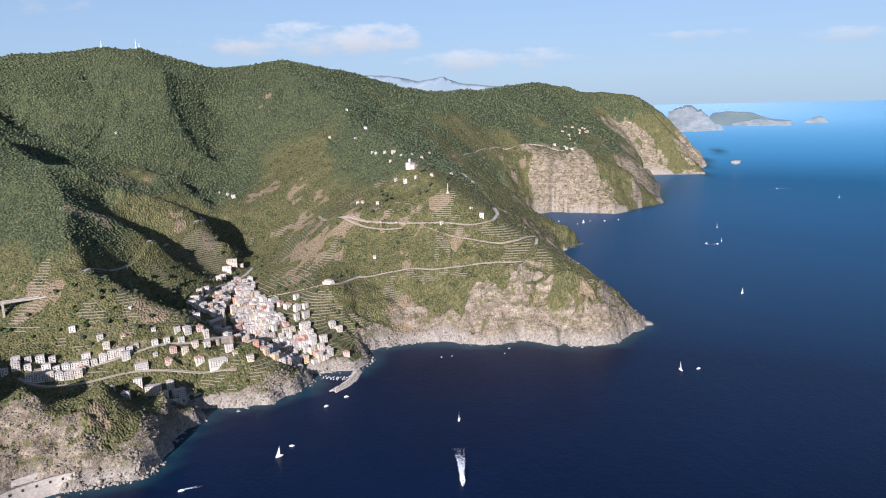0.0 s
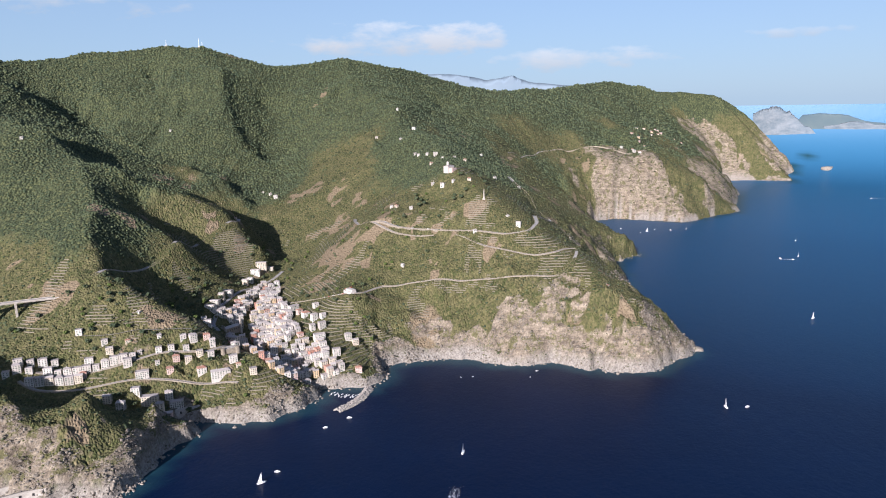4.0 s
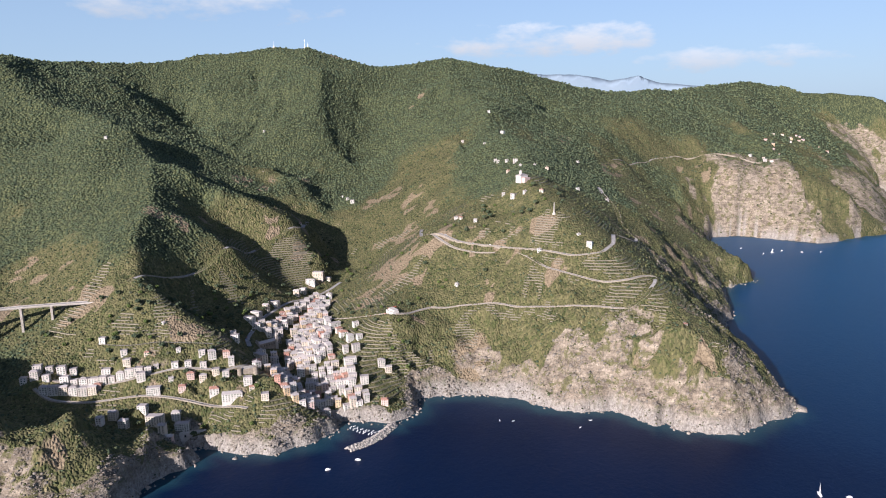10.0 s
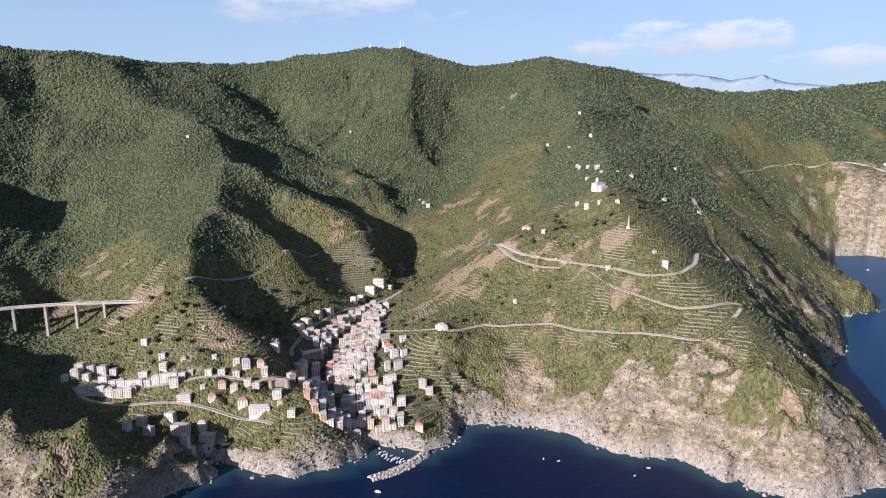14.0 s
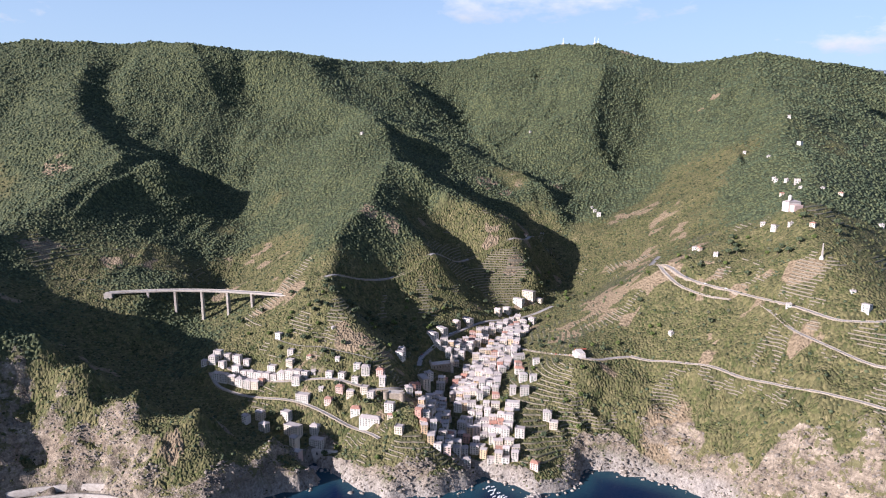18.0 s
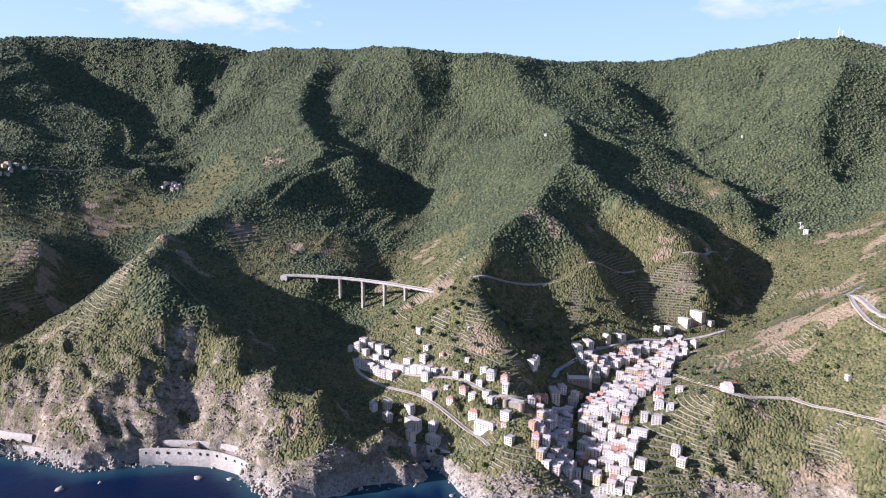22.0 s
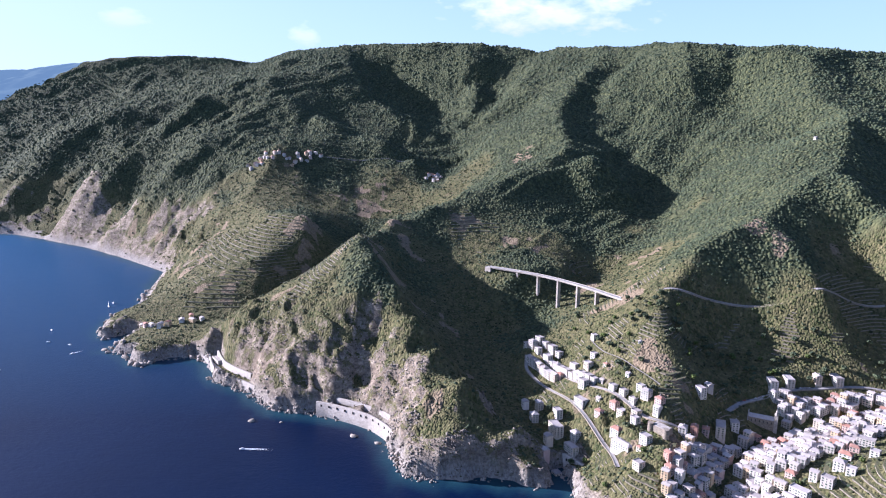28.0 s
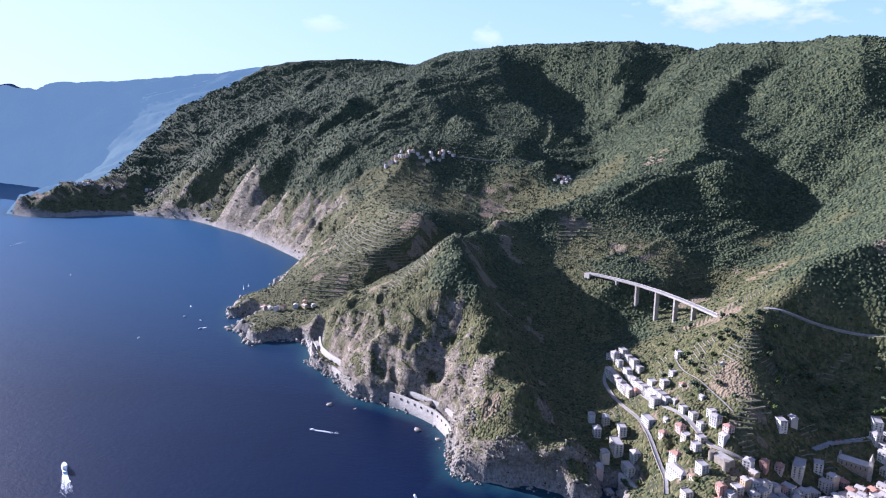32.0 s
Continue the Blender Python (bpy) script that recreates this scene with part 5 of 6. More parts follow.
# parish church with nave, facade and pointed tower
cx, cy = -464, 1326
church = thing("church", cx, cy, seat(cx, cy), 62, "pale stone parish church with a slate nave and pointed tower", "church")
bm = bmesh.new()
box(bm, -17, 17, -7, 7, -SINK, 11)
part("nave", soften(bm, 0.15), M_STONE, church)
part("roof", roof_part(34, 14, 11, "gable", church), M_SLATE, church, "grey slate roof")
bm = bmesh.new()
prism(bm, [(-18.4, -8), (-17, -8), (-17, 8), (-18.4, 8)], -SINK, 13)
prism(bm, [(-18.3, -4), (-17.1, -4), (-17.1, 4), (-18.3, 4)], 13, 17)
part("facade", bm, M_CONCRETE, church, "pale stone gothic front")
bm = bmesh.new()
box(bm, 15, 19.5, -9, -4.5, -SINK, 20)
part("tower", soften(bm, 0.12), M_CONCRETE, church)
bm = bmesh.new()
bmesh.ops.create_cone(bm, cap_ends=True, segments=8, radius1=2.7, radius2=0.1, depth=9, matrix=Matrix.Translation((17.25, -6.75, 24.5)))
part("spire", bm, M_CONCRETE, church)
for i in range(6):
    bm = bmesh.new()
    box(bm, -0.5, 0.5, -0.1, 0.1, 0, 3.2)
    part("window", bm, M_PANE, church).matrix_basis = pose(-13 + i * 5, -7.02, 5)
taken.append((cx, cy))
BUILT.append((cx, cy, 22))

# castle on the hill between the two valleys
cx, cy = -396, 1166
castle = thing("castle", cx, cy, seat(cx, cy) - 1, 35, "old grey stone castle with two round towers", "castle")
bm = bmesh.new()
box(bm, -12, 12, -7, 7, -SINK, 8)
part("wall", soften(bm, 0.2), M_STONE, castle)
bm = bmesh.new()
box(bm, -11, 11, -6, 6, 8, 8.4)
part("terrace", bm, M_CONCRETE, castle)
for tx in (-12, 12):
    bm = bmesh.new()
    bmesh.ops.create_cone(bm, cap_ends=True, segments=16, radius1=4.2, radius2=3.9, depth=SINK + 10, matrix=Matrix.Translation((tx, -6, (10 - SINK) / 2)))
    part("tower", bm, M_STONE, castle)
BUILT.append((cx, cy, 20))

# hotel by the hairpin, low and curved with a red canopy
cx, cy = -246, 1404
inn = thing("restaurant", cx, cy, seat(cx, cy) + 1, -38, "white terraced restaurant building with a red canopy by the road", "restaurant")
for k, (w, z0, z1, y0) in enumerate(((24, -6, 3.5, -7), (20, 3.5, 6.5, -3))):
    bm = bmesh.new()
    prism(bm, [(-w / 2, 6), (-w / 2, y0), (-w / 4, y0 - 2), (w / 4, y0 - 2), (w / 2, y0), (w / 2, 6)], z0, z1)
    part("storey", soften(bm, 0.1), WALLS[0], inn)
bm = bmesh.new()
box(bm, -13, -10, -4, 14, 5.2, 5.6)
part("canopy", bm, M_RED, inn, "red canopy")
for i in range(6):
    part("window", WINDOWS[1], None, inn).matrix_basis = pose(-8 + i * 3.2, -9.02 if abs(i - 2.5) < 2 else -7.6, 0.6)
BUILT.append((cx, cy, 20))

# sanctuary on its knoll and the obelisk below
cx, cy = -84, 1762
shrine = thing("sanctuary", cx, cy, seat(cx, cy), -30, "white hilltop sanctuary with a domed lantern", "church")
bm = bmesh.new()
box(bm, -7, 7, -12, 12, -6, 10)
part("nave", soften(bm, 0.15), WALLS[0], shrine)
part("roof", roof_part(14, 24, 10, "hip", shrine), M_SLATE, shrine)
bm = bmesh.new()
bmesh.ops.create_cone(bm, cap_ends=True, segments=12, radius1=3, radius2=2.8, depth=6, matrix=Matrix.Translation((0, -4, 15.5)))
bmesh.ops.create_uvsphere(bm, u_segments=12, v_segments=8, radius=2.9, matrix=Matrix.Translation((0, -4, 18.5)))
part("lantern", bm, WALLS[0], shrine)
bm = bmesh.new()
box(bm, 7, 17, -9, 8, -6, 6)
part("annexe", soften(bm, 0.12), WALLS[2], shrine, "pink annexe")
for i in range(3):
    part("window", WINDOWS[1], None, shrine).matrix_basis = pose(-3.5 + 3.5 * i, -12, 4.5)
BUILT.append((cx, cy, 17))
cx, cy = 8, 1628
pillar = thing("obelisk", cx, cy, float(height(cx, cy)[0]), 0, "slender pale stone obelisk on a stepped base", "monument")
bm = bmesh.new()
box(bm, -3, 3, -3, 3, -2, 1.2)
box(bm, -2, 2, -2, 2, 1.2, 3)
part("base", bm, M_CONCRETE, pillar)
bm = bmesh.new()
bmesh.ops.create_cone(bm, cap_ends=True, segments=4, radius1=1.6, radius2=0.7, depth=19, matrix=Matrix.Translation((0, 0, 12.5)))
part("shaft", bm, M_CONCRETE, pillar)
BUILT.append((cx, cy, 7))

# hillside houses and the far hamlets
SCATTERED = [(-215, 1701), (-201, 1690), (-163, 1670), (61, 1592), (85, 1569), (-8, 1559), (-159, 1520), (-626, 1751), (-647, 2060), (-689, 2112), (-628, 2050), (-1108, 2381), (-1144, 1710), (254, 1405), (-367, 2269), (-270, 2156),
             (-251, 2291), (-330, 2437), (-49, 2429), (-61, 1944), (81, 1962), (-115, 1898), (-140, 1953), (-165, 1970), (-193, 1995), (-143, 1890), (-206, 2022), (-87, 1925), (-95, 1730), (-122, 1750), (-69, 1722), (-30, 1700), (20, 1890), (-560, 1180), (-640, 1130)]
for i, (x, y) in enumerate(SCATTERED):
    place_house((15, 16, 15, 17, 5, 15)[i % 6], x, y, seat(x, y), snap(20 + 37 * i % 90), "alone among terraces and bushes", "hillside houses")
hamlet("hilltop_village", [(-1760, 286), (-1790, 330), (-1784, 386), (-1820, 424), (-1850, 454)], 8, "pale and pink houses of a hilltop village with tiled roofs")
hamlet("valley_hamlet", [(-1790, 835), (-1810, 852), (-1775, 845)], 5, "small cluster of red and white houses in a valley", 22)
hamlet("clifftop_village", [(-2110, -1330), (-2132, -1288), (-2150, -1250), (-2192, -1178), (-2278, -1040), (-2277, -980)], 7, "white houses of a clifftop village above the sea")
hamlet("cove_village", [(-945, 262), (-932, 285), (-935, 318), (-938, 358), (-949, 375)], 4, "white houses above a rocky cove", 20)
hamlet("ridge_hamlet", [(694, 3751), (743, 3747), (808, 3851), (859, 3853), (545, 3216), (612, 3451)], 4, "scattered white houses on the eastern hillside", 45)


# ---- terraces: dry stone walls along the contours, with a flat strip on top ----
def contour(zone, step, rise):
    """Walls on every contour inside the zone, as arrays of quads for walls and for treads."""
    j0, j1 = np.where(zone.any(1))[0][[0, -1]]
    i0, i1 = np.where(zone.any(0))[0][[0, -1]]
    part_of = np.s_[j0:j1 + 1, i0:i1 + 1]
    zx, zy, zz, ok = TX[part_of], TY[part_of], H[part_of], zone[part_of]
    gy, gx = np.gradient(zz, GY[j0:j1 + 1], GX[i0:i1 + 1])
    grid = np.stack([zx, zy, zz, gx, gy], -1)
    corners = [grid[:-1, :-1], grid[:-1, 1:], grid[1:, 1:], grid[1:, :-1]]
    whole = ok[:-1, :-1] & ok[:-1, 1:] & ok[1:, 1:] & ok[1:, :-1]
    segs = []
    for tri in ((0, 1, 2), (0, 2, 3)):
        t = np.stack([corners[k][whole] for k in tri], 1)
        for level in np.arange(20, 400, step):
            hi = t[:, :, 2] > level
            cut = hi.any(1) & ~hi.all(1)
            s, h = t[cut], hi[cut]
            if not len(s):
                continue
            odd = np.where(h.sum(1) == 1, h.argmax(1), (~h).argmax(1))
            rows = np.arange(len(s))
            a, ends = s[rows, odd], []
            for k in (1, 2):
                b = s[rows, (odd + k) % 3]
                f = ((level - a[:, 2]) / (b[:, 2] - a[:, 2] + 1e-9))[:, None]
                ends.append(a + (b - a) * f)
            segs.append(np.stack(ends, 1))
    segs = np.concatenate(segs)
    steep = np.maximum(np.hypot(segs[..., 3], segs[..., 4]), 0.25)
    inward = np.stack([segs[..., 3], segs[..., 4]], -1) / steep[..., None]
    deep = rise / steep
    foot, top = segs[..., :3].copy(), segs[..., :3].copy()
    foot[..., 2] -= 0.6
    top[..., 2] += rise
    back = top.copy()
    back[..., :2] += inward * deep[..., None]
    walls = np.stack([foot[:, 0], foot[:, 1], top[:, 1], top[:, 0]], 1).reshape(-1, 3)
    treads = np.stack([top[:, 0], top[:, 1], back[:, 1], back[:, 0]], 1).reshape(-1, 3)
    return walls, treads


streaky = fbm(TX, TY, 95, 3, 91) + 0.5 * fbm(TX, TY, 34, 2, 97)
slope_ok = (STEEP > 0.28) & (STEEP < 1.0) & (ROCK < 0.35) & (base > 18) & (base < 330)
for bx, by, br in BUILT:
    i0, i1 = np.searchsorted(GX, (bx - br, bx + br))
    j0, j1 = np.searchsorted(GY, (by - br, by + br))
    slope_ok[j0:j1, i0:i1] = False
slope_ok &= WOODED < 0.45
near_zone = slope_ok & (streaky > 0.08) & (TX > -760) & (TX < 330) & (TY > 1030) & (TY < 1840)
west_zone = slope_ok & (streaky > -0.3) & (TX > -1400) & (TX < -980) & (TY > 230) & (TY < 640)
spur_zone = slope_ok & (streaky > -0.1) & (TX > -1420) & (TX < -960) & (TY > 880) & (TY < 1200)
head_zone = slope_ok & (streaky > 0.0) & (TX > -900) & (TX < -600) & (TY > 560) & (TY < 800)
upper_zone = slope_ok & (streaky > -0.1) & (SOIL > 0.25) & (TX > -1000) & (TX < -540) & (TY > 1400) & (TY < 2250)
for zone, step, rise, where in ((near_zone, 4.0, 1.7, "around the village"), (west_zone, 6.0, 1.5, "over the cove"), (spur_zone, 6.0, 1.5, "on the inland spur"), (head_zone, 5.0, 1.8, "on the headland"), (upper_zone, 6.0, 2.2, "in the upper valley")):
    walls, treads = contour(zone, step, rise)
    for name, corners, mat, label in (("terrace_wall", walls, M_DRYWALL, "pale dry stone terrace walls " + where), ("terrace_strip", treads, M_TURF, "dry grass and vine strips on terraces " + where)):
        ob = new(name, mesh_of(name, corners, np.arange(len(corners)).reshape(-1, 4)))
        ob.data.materials.append(mat)
        tagged(ob, label, "terraces", kind="stuff")


# ---- breakwater and shore rocks ----
def boulder_mesh(seed):
    r = np.random.default_rng(seed)
    v = ICO * (1 + r.uniform(-0.28, 0.28, (12, 1))) * r.uniform(0.75, 1.2, (1, 3))
    return mesh_of("boulder", v, ICO_F)


BOULDERS = [boulder_mesh(k) for k in range(6)]
for me in BOULDERS:
    me.materials.append(M_BOULDER)
mole = thing("breakwater", -180, 1150, 0, 0, "curved breakwater of pale heaped boulders", "breakwater")
spine = ease([(-166, 1203), (-168, 1180), (-172, 1155), (-183, 1130), (-198, 1109)], 3.4)
for i, (px, py) in enumerate(spine):
    for k in range(9):
        r = rnd.uniform(1.3, 2.6)
        o = (k - 4) * 1.75
        ob = part("boulder", BOULDERS[(i * 3 + k) % 6], None, mole)
        ob.matrix_basis = pose(px + 180 + o * 0.95 + rnd.uniform(-0.8, 0.8), py - 1150 - o * 0.35 + rnd.uniform(-0.8, 0.8), max(0.2, 3.4 - abs(o) * 0.55) + rnd.uniform(-0.5, 0.4), rnd.uniform(0, 90), rnd.uniform(0, 90), rnd.uniform(0, 90)) @ Matrix.Scale(r, 4)


# ---- crags: tilted slabs and blocks that break out of the cliffs ----
BLOCK = np.array([(x, y, z) for x in (-0.6, 0.6) for y in (-0.6, 0.6) for z in (-0.6, 0.6)])
BLOCK_F = np.array([(0, 1, 3), (0, 3, 2), (4, 6, 7), (4, 7, 5), (0, 4, 5), (0, 5, 1), (2, 3, 7), (2, 7, 6), (0, 2, 6), (0, 6, 4), (1, 5, 7), (1, 7, 3)])


def crags(name, x0, x1, y0, y1, count, label, big=3.4):
    x, y = rng.uniform(x0, x1, count), rng.uniform(y0, y1, count)
    keep = (field_at(ROCK, x, y) > 0.45) & (height(x, y) > 1.0) & (field_at(BARE, x, y) > 0.55)
    x, y = x[keep], y[keep]
    n_slab = len(x)
    e = 5.0
    z = height(x, y)
    gx, gy = (height(x + e, y) - height(x - e, y)) / (2 * e), (height(x, y + e) - height(x, y - e)) / (2 * e)
    size = 1.2 + big * rng.uniform(0, 1, n_slab) ** 3
    v = BLOCK[None] * (1 + rng.uniform(-0.45, 0.35, (n_slab, 8, 3))) * np.stack([rng.uniform(0.7, 1.5, n_slab), rng.uniform(0.35, 0.7, n_slab), rng.uniform(1.0, 2.2, n_slab)], -1)[:, None]
    yaw, lean = rng.normal(0.75, 0.35, n_slab)[:, None], rng.normal(0.5, 0.2, n_slab)[:, None]
    vx, vy, vz = v[..., 0], v[..., 1] * np.cos(lean) - v[..., 2] * np.sin(lean), v[..., 1] * np.sin(lean) + v[..., 2] * np.cos(lean)
    v = np.stack([vx * np.cos(yaw) - vy * np.sin(yaw), vx * np.sin(yaw) + vy * np.cos(yaw), vz], -1) * size[:, None, None]
    v += np.stack([x, y, z], -1)[:, None] + (size * 0.6)[:, None, None] * np.stack([gx, gy, -np.ones(n_slab)], -1)[:, None] / np.sqrt(1 + gx ** 2 + gy ** 2)[:, None, None]
    ob = new(name, mesh_of(name, v.reshape(-1, 3), (BLOCK_F[None] + 8 * np.arange(n_slab)[:, None, None]).reshape(-1, 3)))
    ob.data.materials.append(M_CRAG)
    tagged(ob, label, "rocks", kind="stuff")


crags("headland_crags", -1150, -380, 180, 1060, 34000, "grey tilted rock slabs on the headland cliffs", 2.2)
crags("harbour_crags", -460, -100, 1000, 1420, 22000, "grey rock ledges round the harbour")
crags("cape_crags", -100, 440, 1290, 1900, 22000, "grey beige rock ledges on the cape cliffs")
crags("point_crags", -640, -385, 790, 1040, 6000, "jagged grey slabs at the point of the headland", 2.6)


def shore_rocks(name, line, count, spread, big, material, label):
    pts = np.array(along(line, 2.0))
    p = pts[rng.integers(0, len(pts), count)] + rng.normal(0, spread, (count, 2))
    size = big * rng.uniform(0.25, 1.0, count) ** 1.6
    z = np.maximum(height(p[:, 0], p[:, 1]), -0.4)
    v = ICO[None] * (1 + rng.uniform(-0.35, 0.35, (count, 12, 1))) * rng.uniform(0.6, 1.3, (count, 1, 3))
    v = v * size[:, None, None] + np.stack([p[:, 0], p[:, 1], z + size * 0.15], -1)[:, None]
    ob = new(name, mesh_of(name, v.reshape(-1, 3), (ICO_F[None] + 12 * np.arange(count)[:, None, None]).reshape(-1, 3)))
    ob.data.materials.append(material)
    tagged(ob, label, "rocks", kind="stuff")


shore_rocks("shore_rocks", SHORE_M[:9], 700, 4.0, 3.2, M_ROCK, "tumbled dark rocks along the foot of the headland")
shore_rocks("cape_rocks", SHORE_M[9:] + SHORE_E[:20], 600, 3.5, 2.8, M_ROCK, "rough boulders at the waterline below the cliffs")
shore_rocks("reef_rocks", SHORE_W[16:], 260, 6.0, 6.0, M_ROCK, "dark rocks round the cove")
for x, y, r in ((-564, 594, 6), (-519, 756, 8), (-498, 795, 6), (-560, 640, 4), (-862, 224, 9), (-850, 238, 7), (432, 1434, 12), (418, 1470, 9), (-340, 1040, 5), (-330, 1050, 4), (2100, 5020, 40), (-410, 1046, 5)):
    ob = thing("sea_rock", x, y, -0.4, rnd.uniform(0, 360), "dark rock standing in the sea", "rock", "sea rocks")
    me = boulder_mesh(int(x) % 97)
    me.materials.append(M_ROCK)
    part("rock", me, None, ob).matrix_basis = Matrix.Diagonal((r, r * 0.8, r * 0.55, 1))

# ---- railway walls and galleries at the foot of the headland ----
def wall_run(name, line, z0, z1, thick, label, openings=0, parent=None):
    ob = thing(name, line[0][0], line[0][1], 0, 0, label, "wall")
    pts = ease(line, 5.0) - np.array(line[0])
    ahead = np.gradient(pts, axis=0)
    ahead /= np.linalg.norm(ahead, axis=1)[:, None]
    side = np.column_stack([ahead[:, 1], -ahead[:, 0]])
    prof = np.stack([np.column_stack([pts + side * o, np.full(len(pts), z)]) for o, z in ((thick + 1.5, z0), (thick, z1), (-thick, z1), (-thick, z0))])
    part("wall", grid_mesh(name, prof[..., 0], prof[..., 1], prof[..., 2]), M_CONCRETE, ob)
    for k in range(openings):
        i = int((k + 0.7) / (openings + 0.4) * (len(pts) - 1))
        # a solid near-black block stands for the shade inside each opening
        bm = bmesh.new()
        prism(bm, [(-1.2, -0.5), (1.2, -0.5), (1.2, 0.5), (-1.2, 0.5)], z1 - 6.5, z1 - 3.2)
        p = pts[i] + side[i] * (thick + 0.4)
        part("opening", bm, M_DARK, ob, "dark gallery opening").matrix_basis = pose(p[0], p[1], 0, 0, 0, math.degrees(math.atan2(ahead[i, 1], ahead[i, 0])))
    return ob


wall_run("gallery_wall", [(-588, 690), (-581, 712), (-560, 752), (-540, 782), (-508, 808), (-486, 818)], -2, 23, 2.0, "tall pale concrete sea wall with gallery openings", 11)
wall_run("gallery_roof", [(-604, 702), (-596, 722), (-576, 762), (-556, 792), (-522, 822)], 18, 26, 1.8, "long concrete railway gallery above the sea wall")
wall_run("station_wall", [(-816, 446), (-786, 458), (-752, 474), (-718, 506), (-690, 545), (-668, 572)], -2, 13, 2.2, "curved pale sea wall below the railway station")
wall_run("platform_wall", [(-818, 462), (-790, 476), (-762, 492), (-734, 520), (-706, 556)], 8, 19, 2.0, "brick retaining wall behind the station platform")
wall_run("beach_wall", [(-166, 1312), (-150, 1326), (-124, 1345), (-100, 1358)], 0, 14, 1.5, "stone retaining wall above the pebble beach", 3)
wall_run("station_bridge", [(-452, 1046), (-430, 1060), (-408, 1076), (-385, 1085)], 2, 19, 3.0, "railway bridge over the small inlet", 2)
station = thing("station_building", -786, 470, 9, 37, "low white railway station building on the sea terrace", "station")
bm = bmesh.new()
box(bm, -16, 16, -4, 4, -2, 6.5)
part("wall", soften(bm, 0.1), WALLS[0], station)
part("roof", roof_part(32, 8, 6.5, "flat", station), M_CONCRETE, station)
for i in range(8):
    part("window", WINDOWS[1], None, station).matrix_basis = pose(-13 + i * 3.7, -4, 1.5)
bm = bmesh.new()
box(bm, -44, 44, -13, -7, -6, 0.5)
part("platform", bm, M_CONCRETE, station)
for k in (-9.2, -11.2):
    bm = bmesh.new()
    box(bm, -44, 44, k - 0.15, k + 0.15, 0.5, 0.72)
    part("rail", bm, M_STEEL, station, "steel rail")

# ---- boats ----
def hull(bm, long, wide, high, mat=0):
    ring = [(-long / 2, -wide * 0.36), (long * 0.1, -wide / 2), (long * 0.35, -wide * 0.32), (long / 2, 0), (long * 0.35, wide * 0.32), (long * 0.1, wide / 2), (-long / 2, wide * 0.36)]
    lo, hi = [bm.verts.new((x * 0.92, y * 0.75, -0.5)) for x, y in ring], [bm.verts.new((x, y, high)) for x, y in ring]
    for i in range(7):
        bm.faces.new((lo[i], lo[(i + 1) % 7], hi[(i + 1) % 7], hi[i])).material_index = mat
    bm.faces.new(hi)
    bm.faces.new(lo[::-1])


def boat(kind):
    ob = new({"sail": "sailing_boat", "motor": "motor_boat", "ferry": "ferry", "row": "rowing_boat"}[kind])
    long, wide, high = {"sail": (12, 3.8, 1.4), "motor": (8, 2.8, 1.2), "ferry": (30, 7.5, 3.0), "row": (5.2, 1.9, 0.7)}[kind]
    bm = bmesh.new()
    hull(bm, long, wide, high)
    part("hull", bm, M_PAINT, ob)
    bm = bmesh.new()
    if kind == "row":
        box(bm, -0.4, 0.2, -0.8, 0.8, 0.4, 0.75)
        part("thwart", bm, M_SHUTTER, ob)
    else:
        box(bm, -long * 0.28, long * 0.18, -wide * 0.3, wide * 0.3, high, high + (3.0 if kind == "ferry" else 1.1))
        part("cabin", soften(bm, 0.15), M_PAINT, ob)
        bm = bmesh.new()
        box(bm, long * 0.17, long * 0.19, -wide * 0.26, wide * 0.26, high + 0.3, high + 0.9)
        part("windscreen", bm, M_PANE, ob, "dark windscreen")
    if kind == "sail":
        bm = bmesh.new()
        bmesh.ops.create_cone(bm, cap_ends=True, segments=6, radius1=0.12, radius2=0.06, depth=15, matrix=Matrix.Translation((0.8, 0, 8.5)))
        part("mast", bm, M_STEEL, ob)
        bm = bmesh.new()
        v = [bm.verts.new(p) for p in ((0.7, 0.05, 2.4), (-4.8, 0.35, 2.4), (0.7, 0.05, 15.2), (0.7, -0.05, 2.4), (-4.8, 0.25, 2.4), (0.7, -0.05, 15.2))]
        for f in ((0, 1, 2), (5, 4, 3), (0, 3, 4, 1), (1, 4, 5, 2), (2, 5, 3, 0)):
            bm.faces.new([v[i] for i in f])
        part("sail", bm, M_PAINT, ob, "white mainsail")
    if kind == "ferry":
        bm = bmesh.new()
        box(bm, -9, 2, -2.4, 2.4, 6.0, 8.0)
        part("upper_deck", soften(bm, 0.15), M_PAINT, ob)
    return ob


FLEET_LABEL = {"sail": "white sailing boat with its mainsail up", "motor": "small white motor boat with a low cabin", "ferry": "white two-deck passenger ferry", "row": "small white rowing boat moored in the harbour"}
FLEET = {}


def moor(kind, x, y, yaw, group):
    m = pose(*(float(v[0]) for v in fold(np.array([x * 1.0]), np.array([y * 1.0]), np.array([0.0]))), 0, 0, yaw)
    if kind not in FLEET:
        FLEET[kind] = boat(kind)
        ob = FLEET[kind]
        ob.matrix_basis = m
    else:
        ob = copy_thing(FLEET[kind], m)
    return tagged(ob, FLEET_LABEL[kind], "boat", group)


